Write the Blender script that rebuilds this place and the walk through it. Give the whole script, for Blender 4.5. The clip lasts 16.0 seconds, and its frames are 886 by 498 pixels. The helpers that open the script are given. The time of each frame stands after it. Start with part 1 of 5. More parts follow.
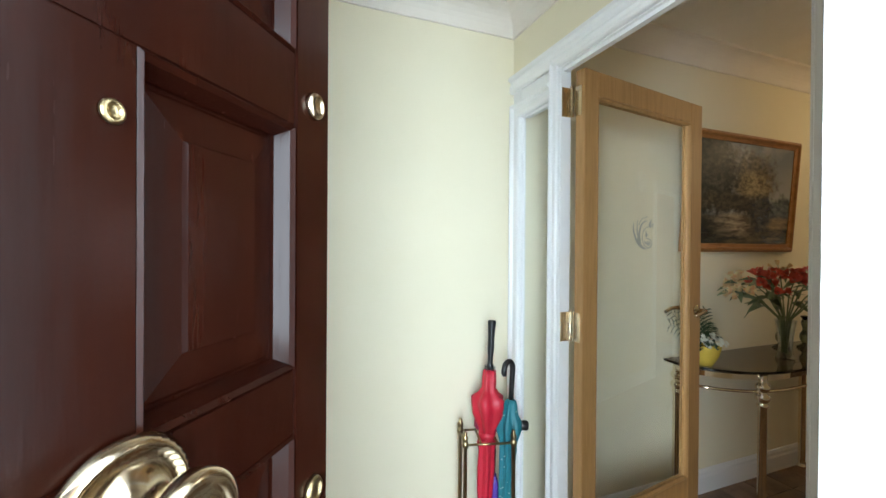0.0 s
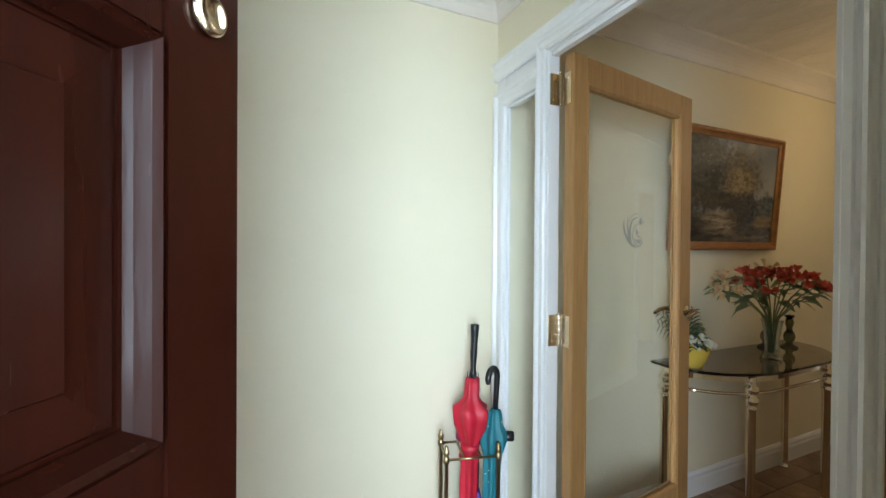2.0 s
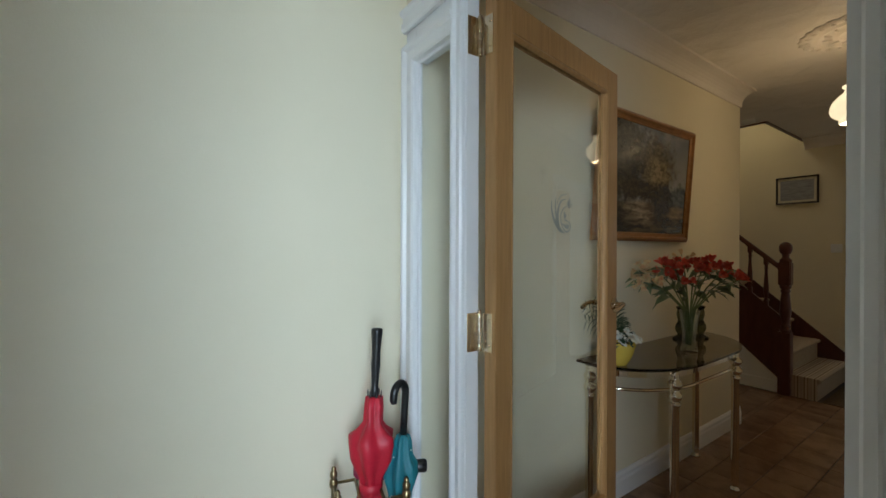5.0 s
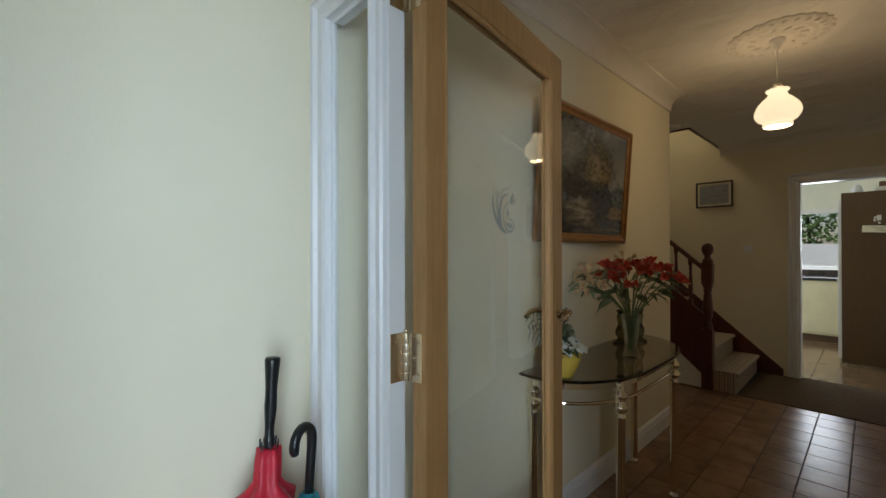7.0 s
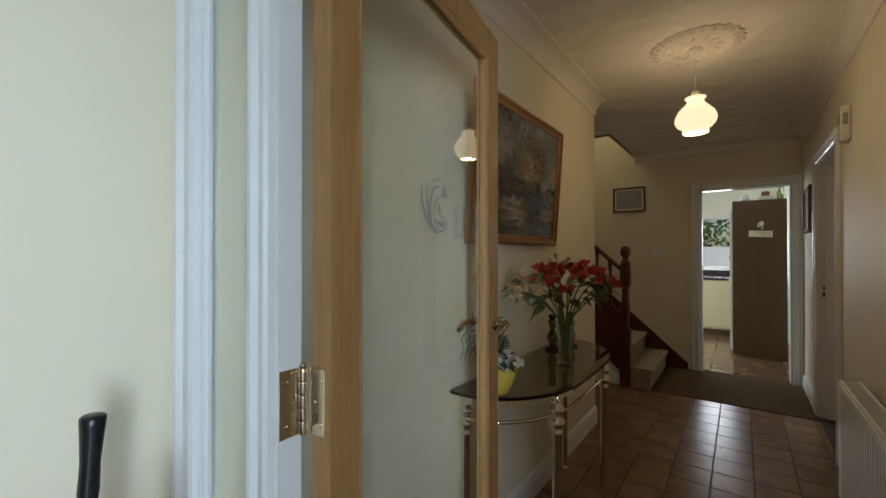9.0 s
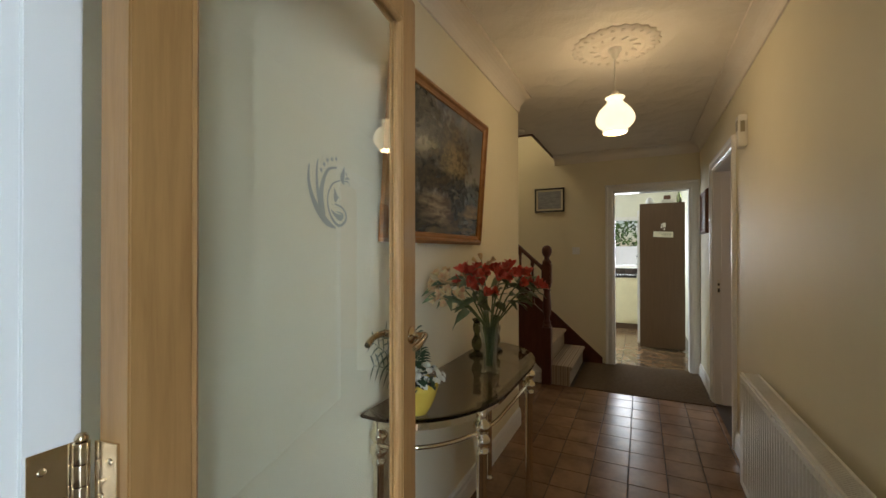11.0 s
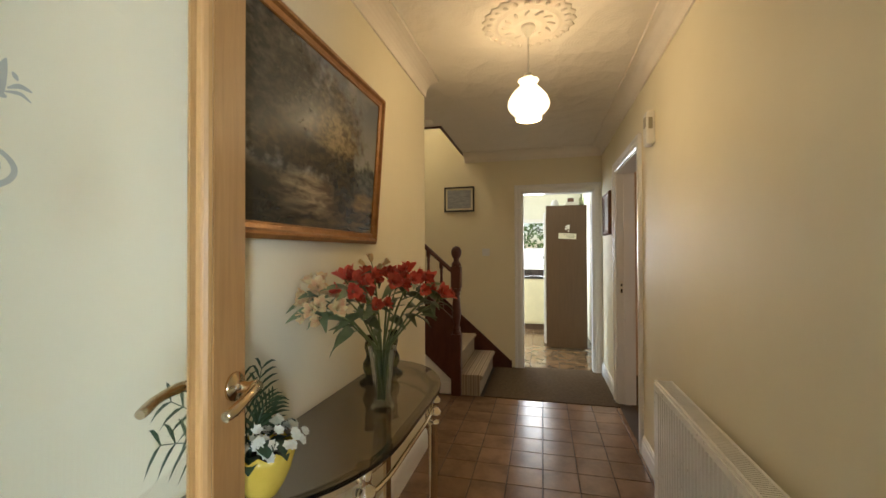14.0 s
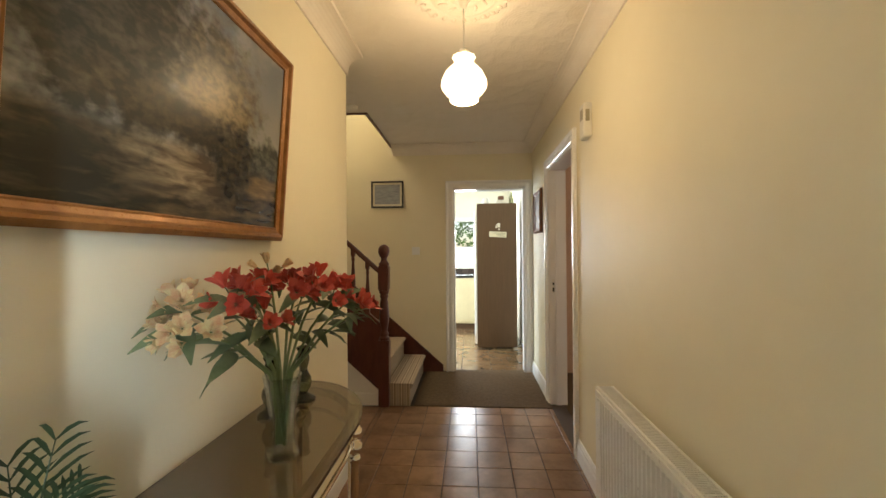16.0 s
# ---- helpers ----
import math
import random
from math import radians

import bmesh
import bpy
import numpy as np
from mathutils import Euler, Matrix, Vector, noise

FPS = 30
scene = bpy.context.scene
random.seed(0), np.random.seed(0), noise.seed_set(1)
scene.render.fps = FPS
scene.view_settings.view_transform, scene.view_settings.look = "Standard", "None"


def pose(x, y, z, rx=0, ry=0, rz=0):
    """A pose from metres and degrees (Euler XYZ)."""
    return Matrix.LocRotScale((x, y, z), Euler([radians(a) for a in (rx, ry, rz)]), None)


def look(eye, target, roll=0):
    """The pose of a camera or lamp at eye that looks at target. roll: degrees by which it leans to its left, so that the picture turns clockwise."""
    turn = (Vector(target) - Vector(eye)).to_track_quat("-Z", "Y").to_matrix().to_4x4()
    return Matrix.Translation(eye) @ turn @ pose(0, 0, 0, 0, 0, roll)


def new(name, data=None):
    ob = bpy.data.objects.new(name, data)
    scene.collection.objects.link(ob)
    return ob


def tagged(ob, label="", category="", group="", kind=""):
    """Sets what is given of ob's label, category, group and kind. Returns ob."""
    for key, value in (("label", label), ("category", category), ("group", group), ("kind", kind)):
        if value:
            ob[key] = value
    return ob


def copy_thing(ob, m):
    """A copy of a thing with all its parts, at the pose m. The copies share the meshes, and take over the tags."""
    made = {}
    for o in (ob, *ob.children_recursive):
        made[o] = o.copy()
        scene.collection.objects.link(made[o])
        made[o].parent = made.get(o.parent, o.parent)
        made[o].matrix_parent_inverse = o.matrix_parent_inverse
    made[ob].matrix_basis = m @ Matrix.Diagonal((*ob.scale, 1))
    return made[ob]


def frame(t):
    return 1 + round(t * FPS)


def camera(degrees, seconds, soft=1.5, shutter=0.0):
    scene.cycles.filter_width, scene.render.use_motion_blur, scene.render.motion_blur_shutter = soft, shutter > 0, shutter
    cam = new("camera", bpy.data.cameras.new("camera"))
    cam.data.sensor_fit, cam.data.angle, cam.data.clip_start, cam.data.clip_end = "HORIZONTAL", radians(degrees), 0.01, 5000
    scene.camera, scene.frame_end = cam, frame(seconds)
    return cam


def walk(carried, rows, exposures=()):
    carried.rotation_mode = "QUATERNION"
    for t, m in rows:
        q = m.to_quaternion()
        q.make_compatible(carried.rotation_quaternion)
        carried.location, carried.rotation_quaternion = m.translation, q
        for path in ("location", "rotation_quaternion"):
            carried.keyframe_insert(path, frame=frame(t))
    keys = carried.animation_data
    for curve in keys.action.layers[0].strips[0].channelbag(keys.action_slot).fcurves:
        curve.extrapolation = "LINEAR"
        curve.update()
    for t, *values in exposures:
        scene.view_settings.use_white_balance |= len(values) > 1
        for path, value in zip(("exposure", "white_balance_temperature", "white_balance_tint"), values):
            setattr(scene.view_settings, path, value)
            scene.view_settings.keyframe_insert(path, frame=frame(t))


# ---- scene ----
cam = camera(95.2, 16.0)
METRES, EYE, TILT, LEAN, TURN = 2.0, 1.32, 0.0, 0.0, -25.7
PATH = [
    (0, (0.225, 0.171, 1.358), (0.951, 2.035, 1.347), 0.4),
    (0.5, (0.239, 0.191, 1.368), (0.968, 2.053, 1.345), 0.3),
    (1, (0.25, 0.221, 1.366), (0.998, 2.075, 1.342), 0.5),
    (1.5, (0.262, 0.251, 1.367), (1.037, 2.095, 1.341), 0.4),
    (2, (0.275, 0.286, 1.355), (1.09, 2.113, 1.339), 0.4),
    (2.5, (0.294, 0.319, 1.349), (1.156, 2.124, 1.333), 0.3),
    (3, (0.32, 0.354, 1.341), (1.234, 2.133, 1.324), 0.3),
    (3.5, (0.352, 0.394, 1.328), (1.322, 2.143, 1.312), 0.3),
    (6, (0.575, 0.619, 1.294), (1.836, 2.171, 1.298), -0.0),
    (6.5, (0.619, 0.66, 1.296), (1.939, 2.163, 1.302), -0.1),
    (7, (0.656, 0.691, 1.302), (2.029, 2.145, 1.309), -0.1),
    (7.5, (0.696, 0.728, 1.304), (2.125, 2.127, 1.312), 0.0),
    (8, (0.74, 0.766, 1.303), (2.226, 2.104, 1.315), 0.1),
    (8.5, (0.784, 0.804, 1.305), (2.334, 2.068, 1.32), 0.0),
    (9, (0.825, 0.834, 1.307), (2.434, 2.021, 1.321), 0.0),
    (9.5, (0.866, 0.859, 1.308), (2.529, 1.97, 1.321), 0.0),
    (12, (1.151, 0.934, 1.306), (3.01, 1.67, 1.32), -0.1),
    (12.5, (1.222, 0.946, 1.303), (3.105, 1.618, 1.32), -0.1),
    (13, (1.286, 0.956, 1.304), (3.191, 1.567, 1.322), -0.1),
    (13.5, (1.346, 0.967, 1.3), (3.27, 1.514, 1.321), -0.2),
    (14, (1.409, 0.975, 1.299), (3.352, 1.452, 1.321), -0.2),
    (14.5, (1.472, 0.976, 1.298), (3.432, 1.374, 1.319), -0.2),
    (15, (1.541, 0.989, 1.299), (3.518, 1.293, 1.317), -0.3),
    (15.5, (1.606, 1.005, 1.297), (3.595, 1.216, 1.314), -0.4),
    (16, (1.674, 1.016, 1.297), (3.67, 1.15, 1.312), -0.4),
]
walk(cam, [(t, look(eye, target, roll)) for t, eye, target, roll in PATH],
     exposures=[(0.0, -0.30, 6450, 10), (1.0, -0.35, 6350, 10), (2.0, -0.35, 6250, 10), (3.5, -0.75, 6100, 10), (6.0, -1.10, 6100, 10), (7.5, -1.10, 6100, 10), (9.5, -0.90, 6150, 10), (12.0, -0.15, 6400, 10), (14.0, 0.26, 6500, 10), (16.0, 0.62, 6450, 10)])

# ---------------------------------------------------------------- world and light
world = bpy.data.worlds.new("world")
scene.world = world
world.use_nodes = True
wn = world.node_tree
sky = wn.nodes.new("ShaderNodeTexSky")
sky.sky_type = "NISHITA"
sky.sun_disc = False
sky.sun_elevation, sky.sun_rotation = radians(38), radians(150)
wn.links.new(sky.outputs[0], wn.nodes["Background"].inputs[0])
wn.nodes["Background"].inputs[1].default_value = 0.12


def lamp_area(name, m, sx, sy, watts, colour):
    d = bpy.data.lights.new(name, "AREA")
    d.shape, d.size, d.size_y, d.energy, d.color = "RECTANGLE", sx, sy, watts, colour
    ob = new(name, d)
    ob.matrix_world = m
    return ob


sun = bpy.data.lights.new("sun", "SUN")
sun.energy, sun.angle, sun.color = 4.5, radians(0.6), (1.0, 0.95, 0.88)
sun_ob = new("sun", sun)
sun_ob.matrix_world = look((0.0, -1.0, 3.2), (4.0, -0.5, 0.0))
# Added panels stand in for daylight; each is aimed at one stretch of wall.
lamp_area("sky_before_front_door", look((-0.25, -1.40, 1.40), (0.45, 1.70, 1.10)), 1.2, 2.0, 230, (0.72, 0.88, 1.0))
lamp_area("hall_wall_daylight_fill", look((-2.16, -1.50, 1.20), (2.50, 1.70, 0.95)), 0.9, 2.0, 540, (0.76, 0.89, 1.0))
lamp_area("glazed_door_daylight_fill", look((-1.05, -1.50, 1.30), (1.60, 1.50, 1.10)), 0.7, 2.0, 22, (0.74, 0.88, 1.0))
lamp_area("sky_through_kitchen_window", look((8.9, 1.6, 1.45), (6.5, 1.0, 0.6)), 1.4, 0.85, 55, (0.92, 0.96, 1.0))
# Added fill lamp, out of view, to brighten the kitchen floor.
lamp_area("kitchen_floor_fill", look((7.40, 3.55, 1.10), (7.0, 1.0, 0.2)), 1.0, 1.9, 85, (0.78, 0.91, 1.0))
# Added warm fill inside the windowless side room, tinting the doorway.
lamp_area("side_room_fill", look((4.8, -2.2, 1.5), (4.8, 0.3, 1.1)), 1.2, 1.1, 9, (1.0, 0.84, 0.70))
# Unseen fill added above the stairs to brighten them and the back wall.
lamp_area("landing_fill", look((5.5, 3.2, 4.2), (5.4, 1.8, 1.4)), 0.8, 0.8, 24, (1.0, 0.88, 0.66))

bulb = bpy.data.lights.new("pendant_bulb", "POINT")
bulb.energy, bulb.shadow_soft_size, bulb.color = 6.6, 0.085, (1.0, 0.73, 0.41)
new("pendant_bulb", bulb).location = (3.485, 1.038, 2.06)

# ---------------------------------------------------------------- materials


def mat(name, colour, rough=0.6, metal=0.0, second=None, scale=8.0, mix=0.5, bump=0.0, bump_scale=60.0, detail=6.0,
        spec=0.5, coat=0.0, stretch=(1, 1, 1), rough_var=0.08, distort=0.0, random_shift=0.0):
    m = bpy.data.materials.new(name)
    m.use_nodes = True
    t = m.node_tree
    b = t.nodes["Principled BSDF"]
    b.inputs["Roughness"].default_value = rough
    b.inputs["Metallic"].default_value = metal
    b.inputs["Specular IOR Level"].default_value = spec
    b.inputs["Coat Weight"].default_value = coat
    b.inputs["Coat Roughness"].default_value = 0.12
    co = t.nodes.new("ShaderNodeTexCoord")
    mp = t.nodes.new("ShaderNodeMapping")
    mp.inputs["Scale"].default_value = stretch
    t.links.new(co.outputs["Object"], mp.inputs[0])
    second = second or tuple(c * 0.88 for c in colour)
    n = t.nodes.new("ShaderNodeTexNoise")
    n.inputs["Scale"].default_value, n.inputs["Detail"].default_value, n.inputs["Distortion"].default_value = scale, detail, distort
    t.links.new(mp.outputs[0], n.inputs[0])
    n2 = t.nodes.new("ShaderNodeTexNoise")
    n2.inputs["Scale"].default_value, n2.inputs["Detail"].default_value = scale * 7.3, 3.0
    t.links.new(mp.outputs[0], n2.inputs[0])
    av = t.nodes.new("ShaderNodeMath")
    av.operation = "MULTIPLY_ADD"
    t.links.new(n2.outputs[0], av.inputs[0])
    av.inputs[1].default_value = 0.25
    t.links.new(n.outputs[0], av.inputs[2])
    ramp = t.nodes.new("ShaderNodeMapRange")
    ramp.inputs[1].default_value, ramp.inputs[2].default_value = 0.5, 0.5 + 0.45 * max(mix, 0.05) + 0.25
    t.links.new(av.outputs[0], ramp.inputs[0])
    cm = t.nodes.new("ShaderNodeMix")
    cm.data_type = "RGBA"
    cm.inputs[6].default_value, cm.inputs[7].default_value = (*colour, 1), (*second, 1)
    t.links.new(ramp.outputs[0], cm.inputs[0])
    out = cm.outputs[2]
    if random_shift:
        info = t.nodes.new("ShaderNodeObjectInfo")
        hs = t.nodes.new("ShaderNodeHueSaturation")
        mr = t.nodes.new("ShaderNodeMapRange")
        mr.inputs[3].default_value, mr.inputs[4].default_value = 1 - random_shift, 1 + random_shift
        t.links.new(info.outputs["Random"], mr.inputs[0])
        t.links.new(mr.outputs[0], hs.inputs["Value"])
        t.links.new(out, hs.inputs["Color"])
        out = hs.outputs[0]
        add = t.nodes.new("ShaderNodeVectorMath")
        add.operation = "MULTIPLY_ADD"
        add.inputs[1].default_value = (37.0, 19.0, 11.0)
        comb = t.nodes.new("ShaderNodeCombineXYZ")
        for k in range(3):
            t.links.new(info.outputs["Random"], comb.inputs[k])
        t.links.new(comb.outputs[0], add.inputs[0])
        t.links.new(co.outputs["Object"], add.inputs[2])
        t.links.new(add.outputs[0], mp.inputs[0])
    t.links.new(out, b.inputs["Base Color"])
    rr = t.nodes.new("ShaderNodeMapRange")
    rr.inputs[3].default_value, rr.inputs[4].default_value = max(rough - rough_var, 0.02), min(rough + rough_var, 1)
    t.links.new(n2.outputs[0], rr.inputs[0])
    t.links.new(rr.outputs[0], b.inputs["Roughness"])
    if bump:
        n3 = t.nodes.new("ShaderNodeTexNoise")
        n3.inputs["Scale"].default_value, n3.inputs["Detail"].default_value = bump_scale, 4.0
        t.links.new(mp.outputs[0], n3.inputs[0])
        bp = t.nodes.new("ShaderNodeBump")
        bp.inputs["Strength"].default_value, bp.inputs["Distance"].default_value = bump, 0.004
        t.links.new(n3.outputs[0], bp.inputs["Height"])
        t.links.new(bp.outputs[0], b.inputs["Normal"])
    return m


def glass_mat(name, colour, rough=0.0, ior=1.45):
    m = bpy.data.materials.new(name)
    m.use_nodes = True
    b = m.node_tree.nodes["Principled BSDF"]
    b.inputs["Base Color"].default_value = (*colour, 1)
    b.inputs["Roughness"].default_value = rough
    b.inputs["Transmission Weight"].default_value = 1.0
    b.inputs["IOR"].default_value = ior
    return m


def thin_glass(name, colour):
    """Clear walls that gloss more at a glancing view."""
    m = bpy.data.materials.new(name)
    m.use_nodes = True
    t = m.node_tree
    t.nodes.remove(t.nodes["Principled BSDF"])
    clear, gloss = t.nodes.new("ShaderNodeBsdfTransparent"), t.nodes.new("ShaderNodeBsdfGlossy")
    fres, mix = t.nodes.new("ShaderNodeLayerWeight"), t.nodes.new("ShaderNodeMixShader")
    clear.inputs[0].default_value = (*colour, 1)
    gloss.inputs["Roughness"].default_value = 0.05
    fres.inputs[0].default_value = 0.22
    t.links.new(fres.outputs["Facing"], mix.inputs[0])
    t.links.new(clear.outputs[0], mix.inputs[1])
    t.links.new(gloss.outputs[0], mix.inputs[2])
    t.links.new(mix.outputs[0], t.nodes["Material Output"].inputs["Surface"])
    return m


def glow_mat(name, colour, strength):
    m = bpy.data.materials.new(name)
    m.use_nodes = True
    b = m.node_tree.nodes["Principled BSDF"]
    b.inputs["Base Color"].default_value = (0.9, 0.85, 0.75, 1)
    b.inputs["Roughness"].default_value = 0.25
    b.inputs["Emission Color"].default_value = (*colour, 1)
    b.inputs["Emission Strength"].default_value = strength
    return m


CREAM = mat("cream_wall_paint", (0.80, 0.73, 0.55), 0.56, second=(0.76, 0.69, 0.51), spec=0.35, scale=1.3, bump=0.07, bump_scale=180, rough_var=0.05)
WHITE = mat("white_gloss_paint", (0.82, 0.81, 0.80), 0.28, second=(0.80, 0.79, 0.78), scale=3, rough_var=0.012)
CEIL = mat("ceiling_paint", (0.80, 0.74, 0.66), 0.7, second=(0.74, 0.67, 0.58), scale=2.5)
OAK = mat("oak_wood", (0.45, 0.25, 0.095), 0.34, second=(0.34, 0.175, 0.06), scale=9, stretch=(7, 7, 0.5), bump=0.08, bump_scale=30, mix=0.35, distort=0.6)
MAHOG = mat("mahogany_wood", (0.017, 0.0036, 0.0017), 0.24, second=(0.010, 0.0022, 0.0012), spec=0.16, scale=5, stretch=(6, 6, 0.5), bump=0.04, bump_scale=24, mix=0.4, distort=0.5)
STAIRWOOD = mat("dark_stained_wood", (0.10, 0.028, 0.018), 0.33, second=(0.06, 0.015, 0.01), scale=6, stretch=(4, 4, 1), bump=0.05, bump_scale=30, mix=0.4)
TILE = mat("terracotta_tile", (0.27, 0.160, 0.095), 0.26, second=(0.105, 0.060, 0.036), scale=5, mix=0.55, bump=0.008, bump_scale=26, distort=0.4, random_shift=0.12, rough_var=0.02)
GROUT = mat("dark_grout", (0.06, 0.042, 0.03), 0.85, scale=40, bump=0.2)
MAT_FLOOR = mat("brown_carpet", (0.125, 0.085, 0.05), 0.95, second=(0.085, 0.057, 0.033), scale=30, bump=0.6, bump_scale=700, spec=0.1)
BRASS = mat("polished_brass", (0.70, 0.59, 0.45), 0.16, metal=1.0, second=(0.60, 0.46, 0.22), scale=14, rough_var=0.06)
ANTBRASS = mat("aged_brass", (0.36, 0.28, 0.15), 0.3, metal=1.0, second=(0.24, 0.18, 0.09), scale=30)
TABLEMETAL = mat("champagne_metal", (0.90, 0.82, 0.66), 0.08, metal=1.0, second=(0.82, 0.72, 0.54), scale=18, rough_var=0.05)
GOLD = mat("gilded_wood", (0.38, 0.17, 0.05), 0.3, metal=0.25, second=(0.22, 0.085, 0.02), scale=30, stretch=(1, 1, 1), bump=0.15, bump_scale=90)
SMOKE = glass_mat("smoked_glass", (0.36, 0.32, 0.27), 0.0)
CLEAR = glass_mat("clear_glass", (0.94, 0.97, 0.95), 0.0)
CRYSTAL = thin_glass("cut_crystal", (0.93, 0.96, 0.95))
GREENGLASS = glass_mat("dark_green_glass", (0.20, 0.22, 0.12), 0.03, 1.5)
BLACK = mat("black_plastic", (0.012, 0.012, 0.013), 0.3, scale=20)
BLACKCORD = mat("dark_edge", (0.02, 0.018, 0.016), 0.6)
PLASTIC = mat("white_plastic", (0.78, 0.75, 0.68), 0.35, scale=20)
YELLOWPOT = mat("yellow_ceramic", (0.72, 0.53, 0.09), 0.22, second=(0.62, 0.44, 0.06), scale=12)
RED_CLOTH = mat("red_nylon", (0.55, 0.012, 0.035), 0.5, second=(0.40, 0.008, 0.02), scale=14, bump=0.2, bump_scale=50)
TEAL_CLOTH = mat("teal_nylon", (0.02, 0.20, 0.24), 0.5, second=(0.014, 0.14, 0.18), scale=14, bump=0.2, bump_scale=50)
PURPLE_CLOTH = mat("purple_nylon", (0.10, 0.04, 0.35), 0.5, second=(0.06, 0.02, 0.2), scale=14, bump=0.2)
MAROON_CLOTH = mat("maroon_nylon", (0.26, 0.01, 0.06), 0.5, scale=14, bump=0.2)
LEAF = mat("leaf_green", (0.21, 0.27, 0.14), 0.42, second=(0.12, 0.17, 0.075), scale=25, random_shift=0.2)
STEM = mat("stem_green", (0.19, 0.25, 0.10), 0.45, scale=25)
PALM = mat("palm_green", (0.035, 0.075, 0.035), 0.45, second=(0.02, 0.05, 0.02), scale=25)
PETAL_RED = mat("red_petal", (0.76, 0.130, 0.080), 0.45, second=(0.58, 0.030, 0.024), scale=55, mix=0.6, random_shift=0.18)
PETAL_CREAM = mat("cream_petal", (0.82, 0.70, 0.38), 0.45, second=(0.70, 0.30, 0.16), scale=45, mix=0.42, random_shift=0.1)
PETAL_WHITE = mat("white_petal", (0.80, 0.82, 0.75), 0.5, second=(0.70, 0.74, 0.62), scale=40)
PETAL_YELLOW = mat("yellow_petal", (0.70, 0.42, 0.06), 0.5, scale=40)
RADW = mat("radiator_enamel", (0.80, 0.78, 0.72), 0.3, scale=10)
BROWNCAB = mat("brown_laminate", (0.105, 0.058, 0.028), 0.4, second=(0.085, 0.045, 0.021), scale=8, stretch=(5, 5, 0.5))
CREAMCAB = mat("cream_cabinet", (0.72, 0.64, 0.40), 0.4, scale=6)
DARKTOP = mat("dark_worktop", (0.03, 0.027, 0.025), 0.25, scale=50)
KTILE = mat("kitchen_floor_tile", (0.24, 0.15, 0.08), 0.14, second=(0.12, 0.065, 0.03), scale=7, mix=0.4, bump=0.08, bump_scale=30, random_shift=0.1)
KWALL = mat("kitchen_wall_paint", (0.78, 0.76, 0.62), 0.5, scale=2)
FRIDGEW = mat("white_enamel", (0.8, 0.8, 0.8), 0.3, scale=8)
BEIGECARPET = mat("beige_stair_carpet", (0.40, 0.32, 0.23), 0.95, second=(0.32, 0.25, 0.17), scale=40, bump=0.5, bump_scale=600, spec=0.1)
PAPER = mat("paper", (0.75, 0.70, 0.55), 0.7, scale=20)
LAMPGLASS = glow_mat("lit_opal_glass", (1.0, 0.78, 0.47), 2.1)
ETCH = mat("etched_frost", (0.42, 0.43, 0.37), 0.8, scale=30)


def artex_material():
    """Overlapping fans combed into the plaster."""
    m = mat("textured_ceiling_plaster", (0.80, 0.74, 0.66), 0.65, second=(0.76, 0.70, 0.61), scale=2.0)
    t = m.node_tree
    b = t.nodes["Principled BSDF"]
    co = t.nodes.new("ShaderNodeTexCoord")
    v = t.nodes.new("ShaderNodeTexVoronoi")
    v.inputs["Scale"].default_value = 5.5
    t.links.new(co.outputs["Object"], v.inputs["Vector"])
    comb = t.nodes.new("ShaderNodeMath")
    comb.operation = "MULTIPLY"
    comb.inputs[1].default_value = 70.0
    t.links.new(v.outputs["Distance"], comb.inputs[0])
    s = t.nodes.new("ShaderNodeMath")
    s.operation = "SINE"
    t.links.new(comb.outputs[0], s.inputs[0])
    add = t.nodes.new("ShaderNodeMath")
    add.operation = "MULTIPLY_ADD"
    add.inputs[1].default_value = 0.012
    t.links.new(s.outputs[0], add.inputs[0])
    t.links.new(v.outputs["Distance"], add.inputs[2])
    n = t.nodes.new("ShaderNodeTexNoise")
    n.inputs["Scale"].default_value, n.inputs["Detail"].default_value = 9.0, 4.0
    t.links.new(co.outputs["Object"], n.inputs[0])
    add2 = t.nodes.new("ShaderNodeMath")
    add2.operation = "MULTIPLY_ADD"
    add2.inputs[1].default_value = 0.8
    t.links.new(n.outputs[0], add2.inputs[0])
    t.links.new(add.outputs[0], add2.inputs[2])
    bp = t.nodes.new("ShaderNodeBump")
    bp.inputs["Strength"].default_value, bp.inputs["Distance"].default_value = 0.9, 0.020
    t.links.new(add2.outputs[0], bp.inputs["Height"])
    t.links.new(bp.outputs[0], b.inputs["Normal"])
    return m


ARTEX = artex_material()

# ---------------------------------------------------------------- mesh helpers


def mesh_of(bm, name):
    me = bpy.data.meshes.new(name)
    bmesh.ops.recalc_face_normals(bm, faces=bm.faces)
    bm.to_mesh(me)
    bm.free()
    return me


def add_box(bm, x0, x1, y0, y1, z0, z1, bevel=0.0, rot=None, segs=2):
    r = bmesh.ops.create_cube(bm, size=1.0)
    m = Matrix.Translation(((x0 + x1) / 2, (y0 + y1) / 2, (z0 + z1) / 2)) @ Matrix.Diagonal((x1 - x0, y1 - y0, z1 - z0, 1))
    bmesh.ops.transform(bm, matrix=m, verts=r["verts"])
    vs = r["verts"]
    if bevel:
        es = list({e for v in vs for e in v.link_edges})
        g = bmesh.ops.bevel(bm, geom=es, offset=bevel, segments=segs, affect="EDGES")
        vs = list({v for f in g["faces"] for v in f.verts} | {v for v in vs if v.is_valid})
    if rot is not None:
        bmesh.ops.transform(bm, matrix=rot, verts=vs)
    return vs


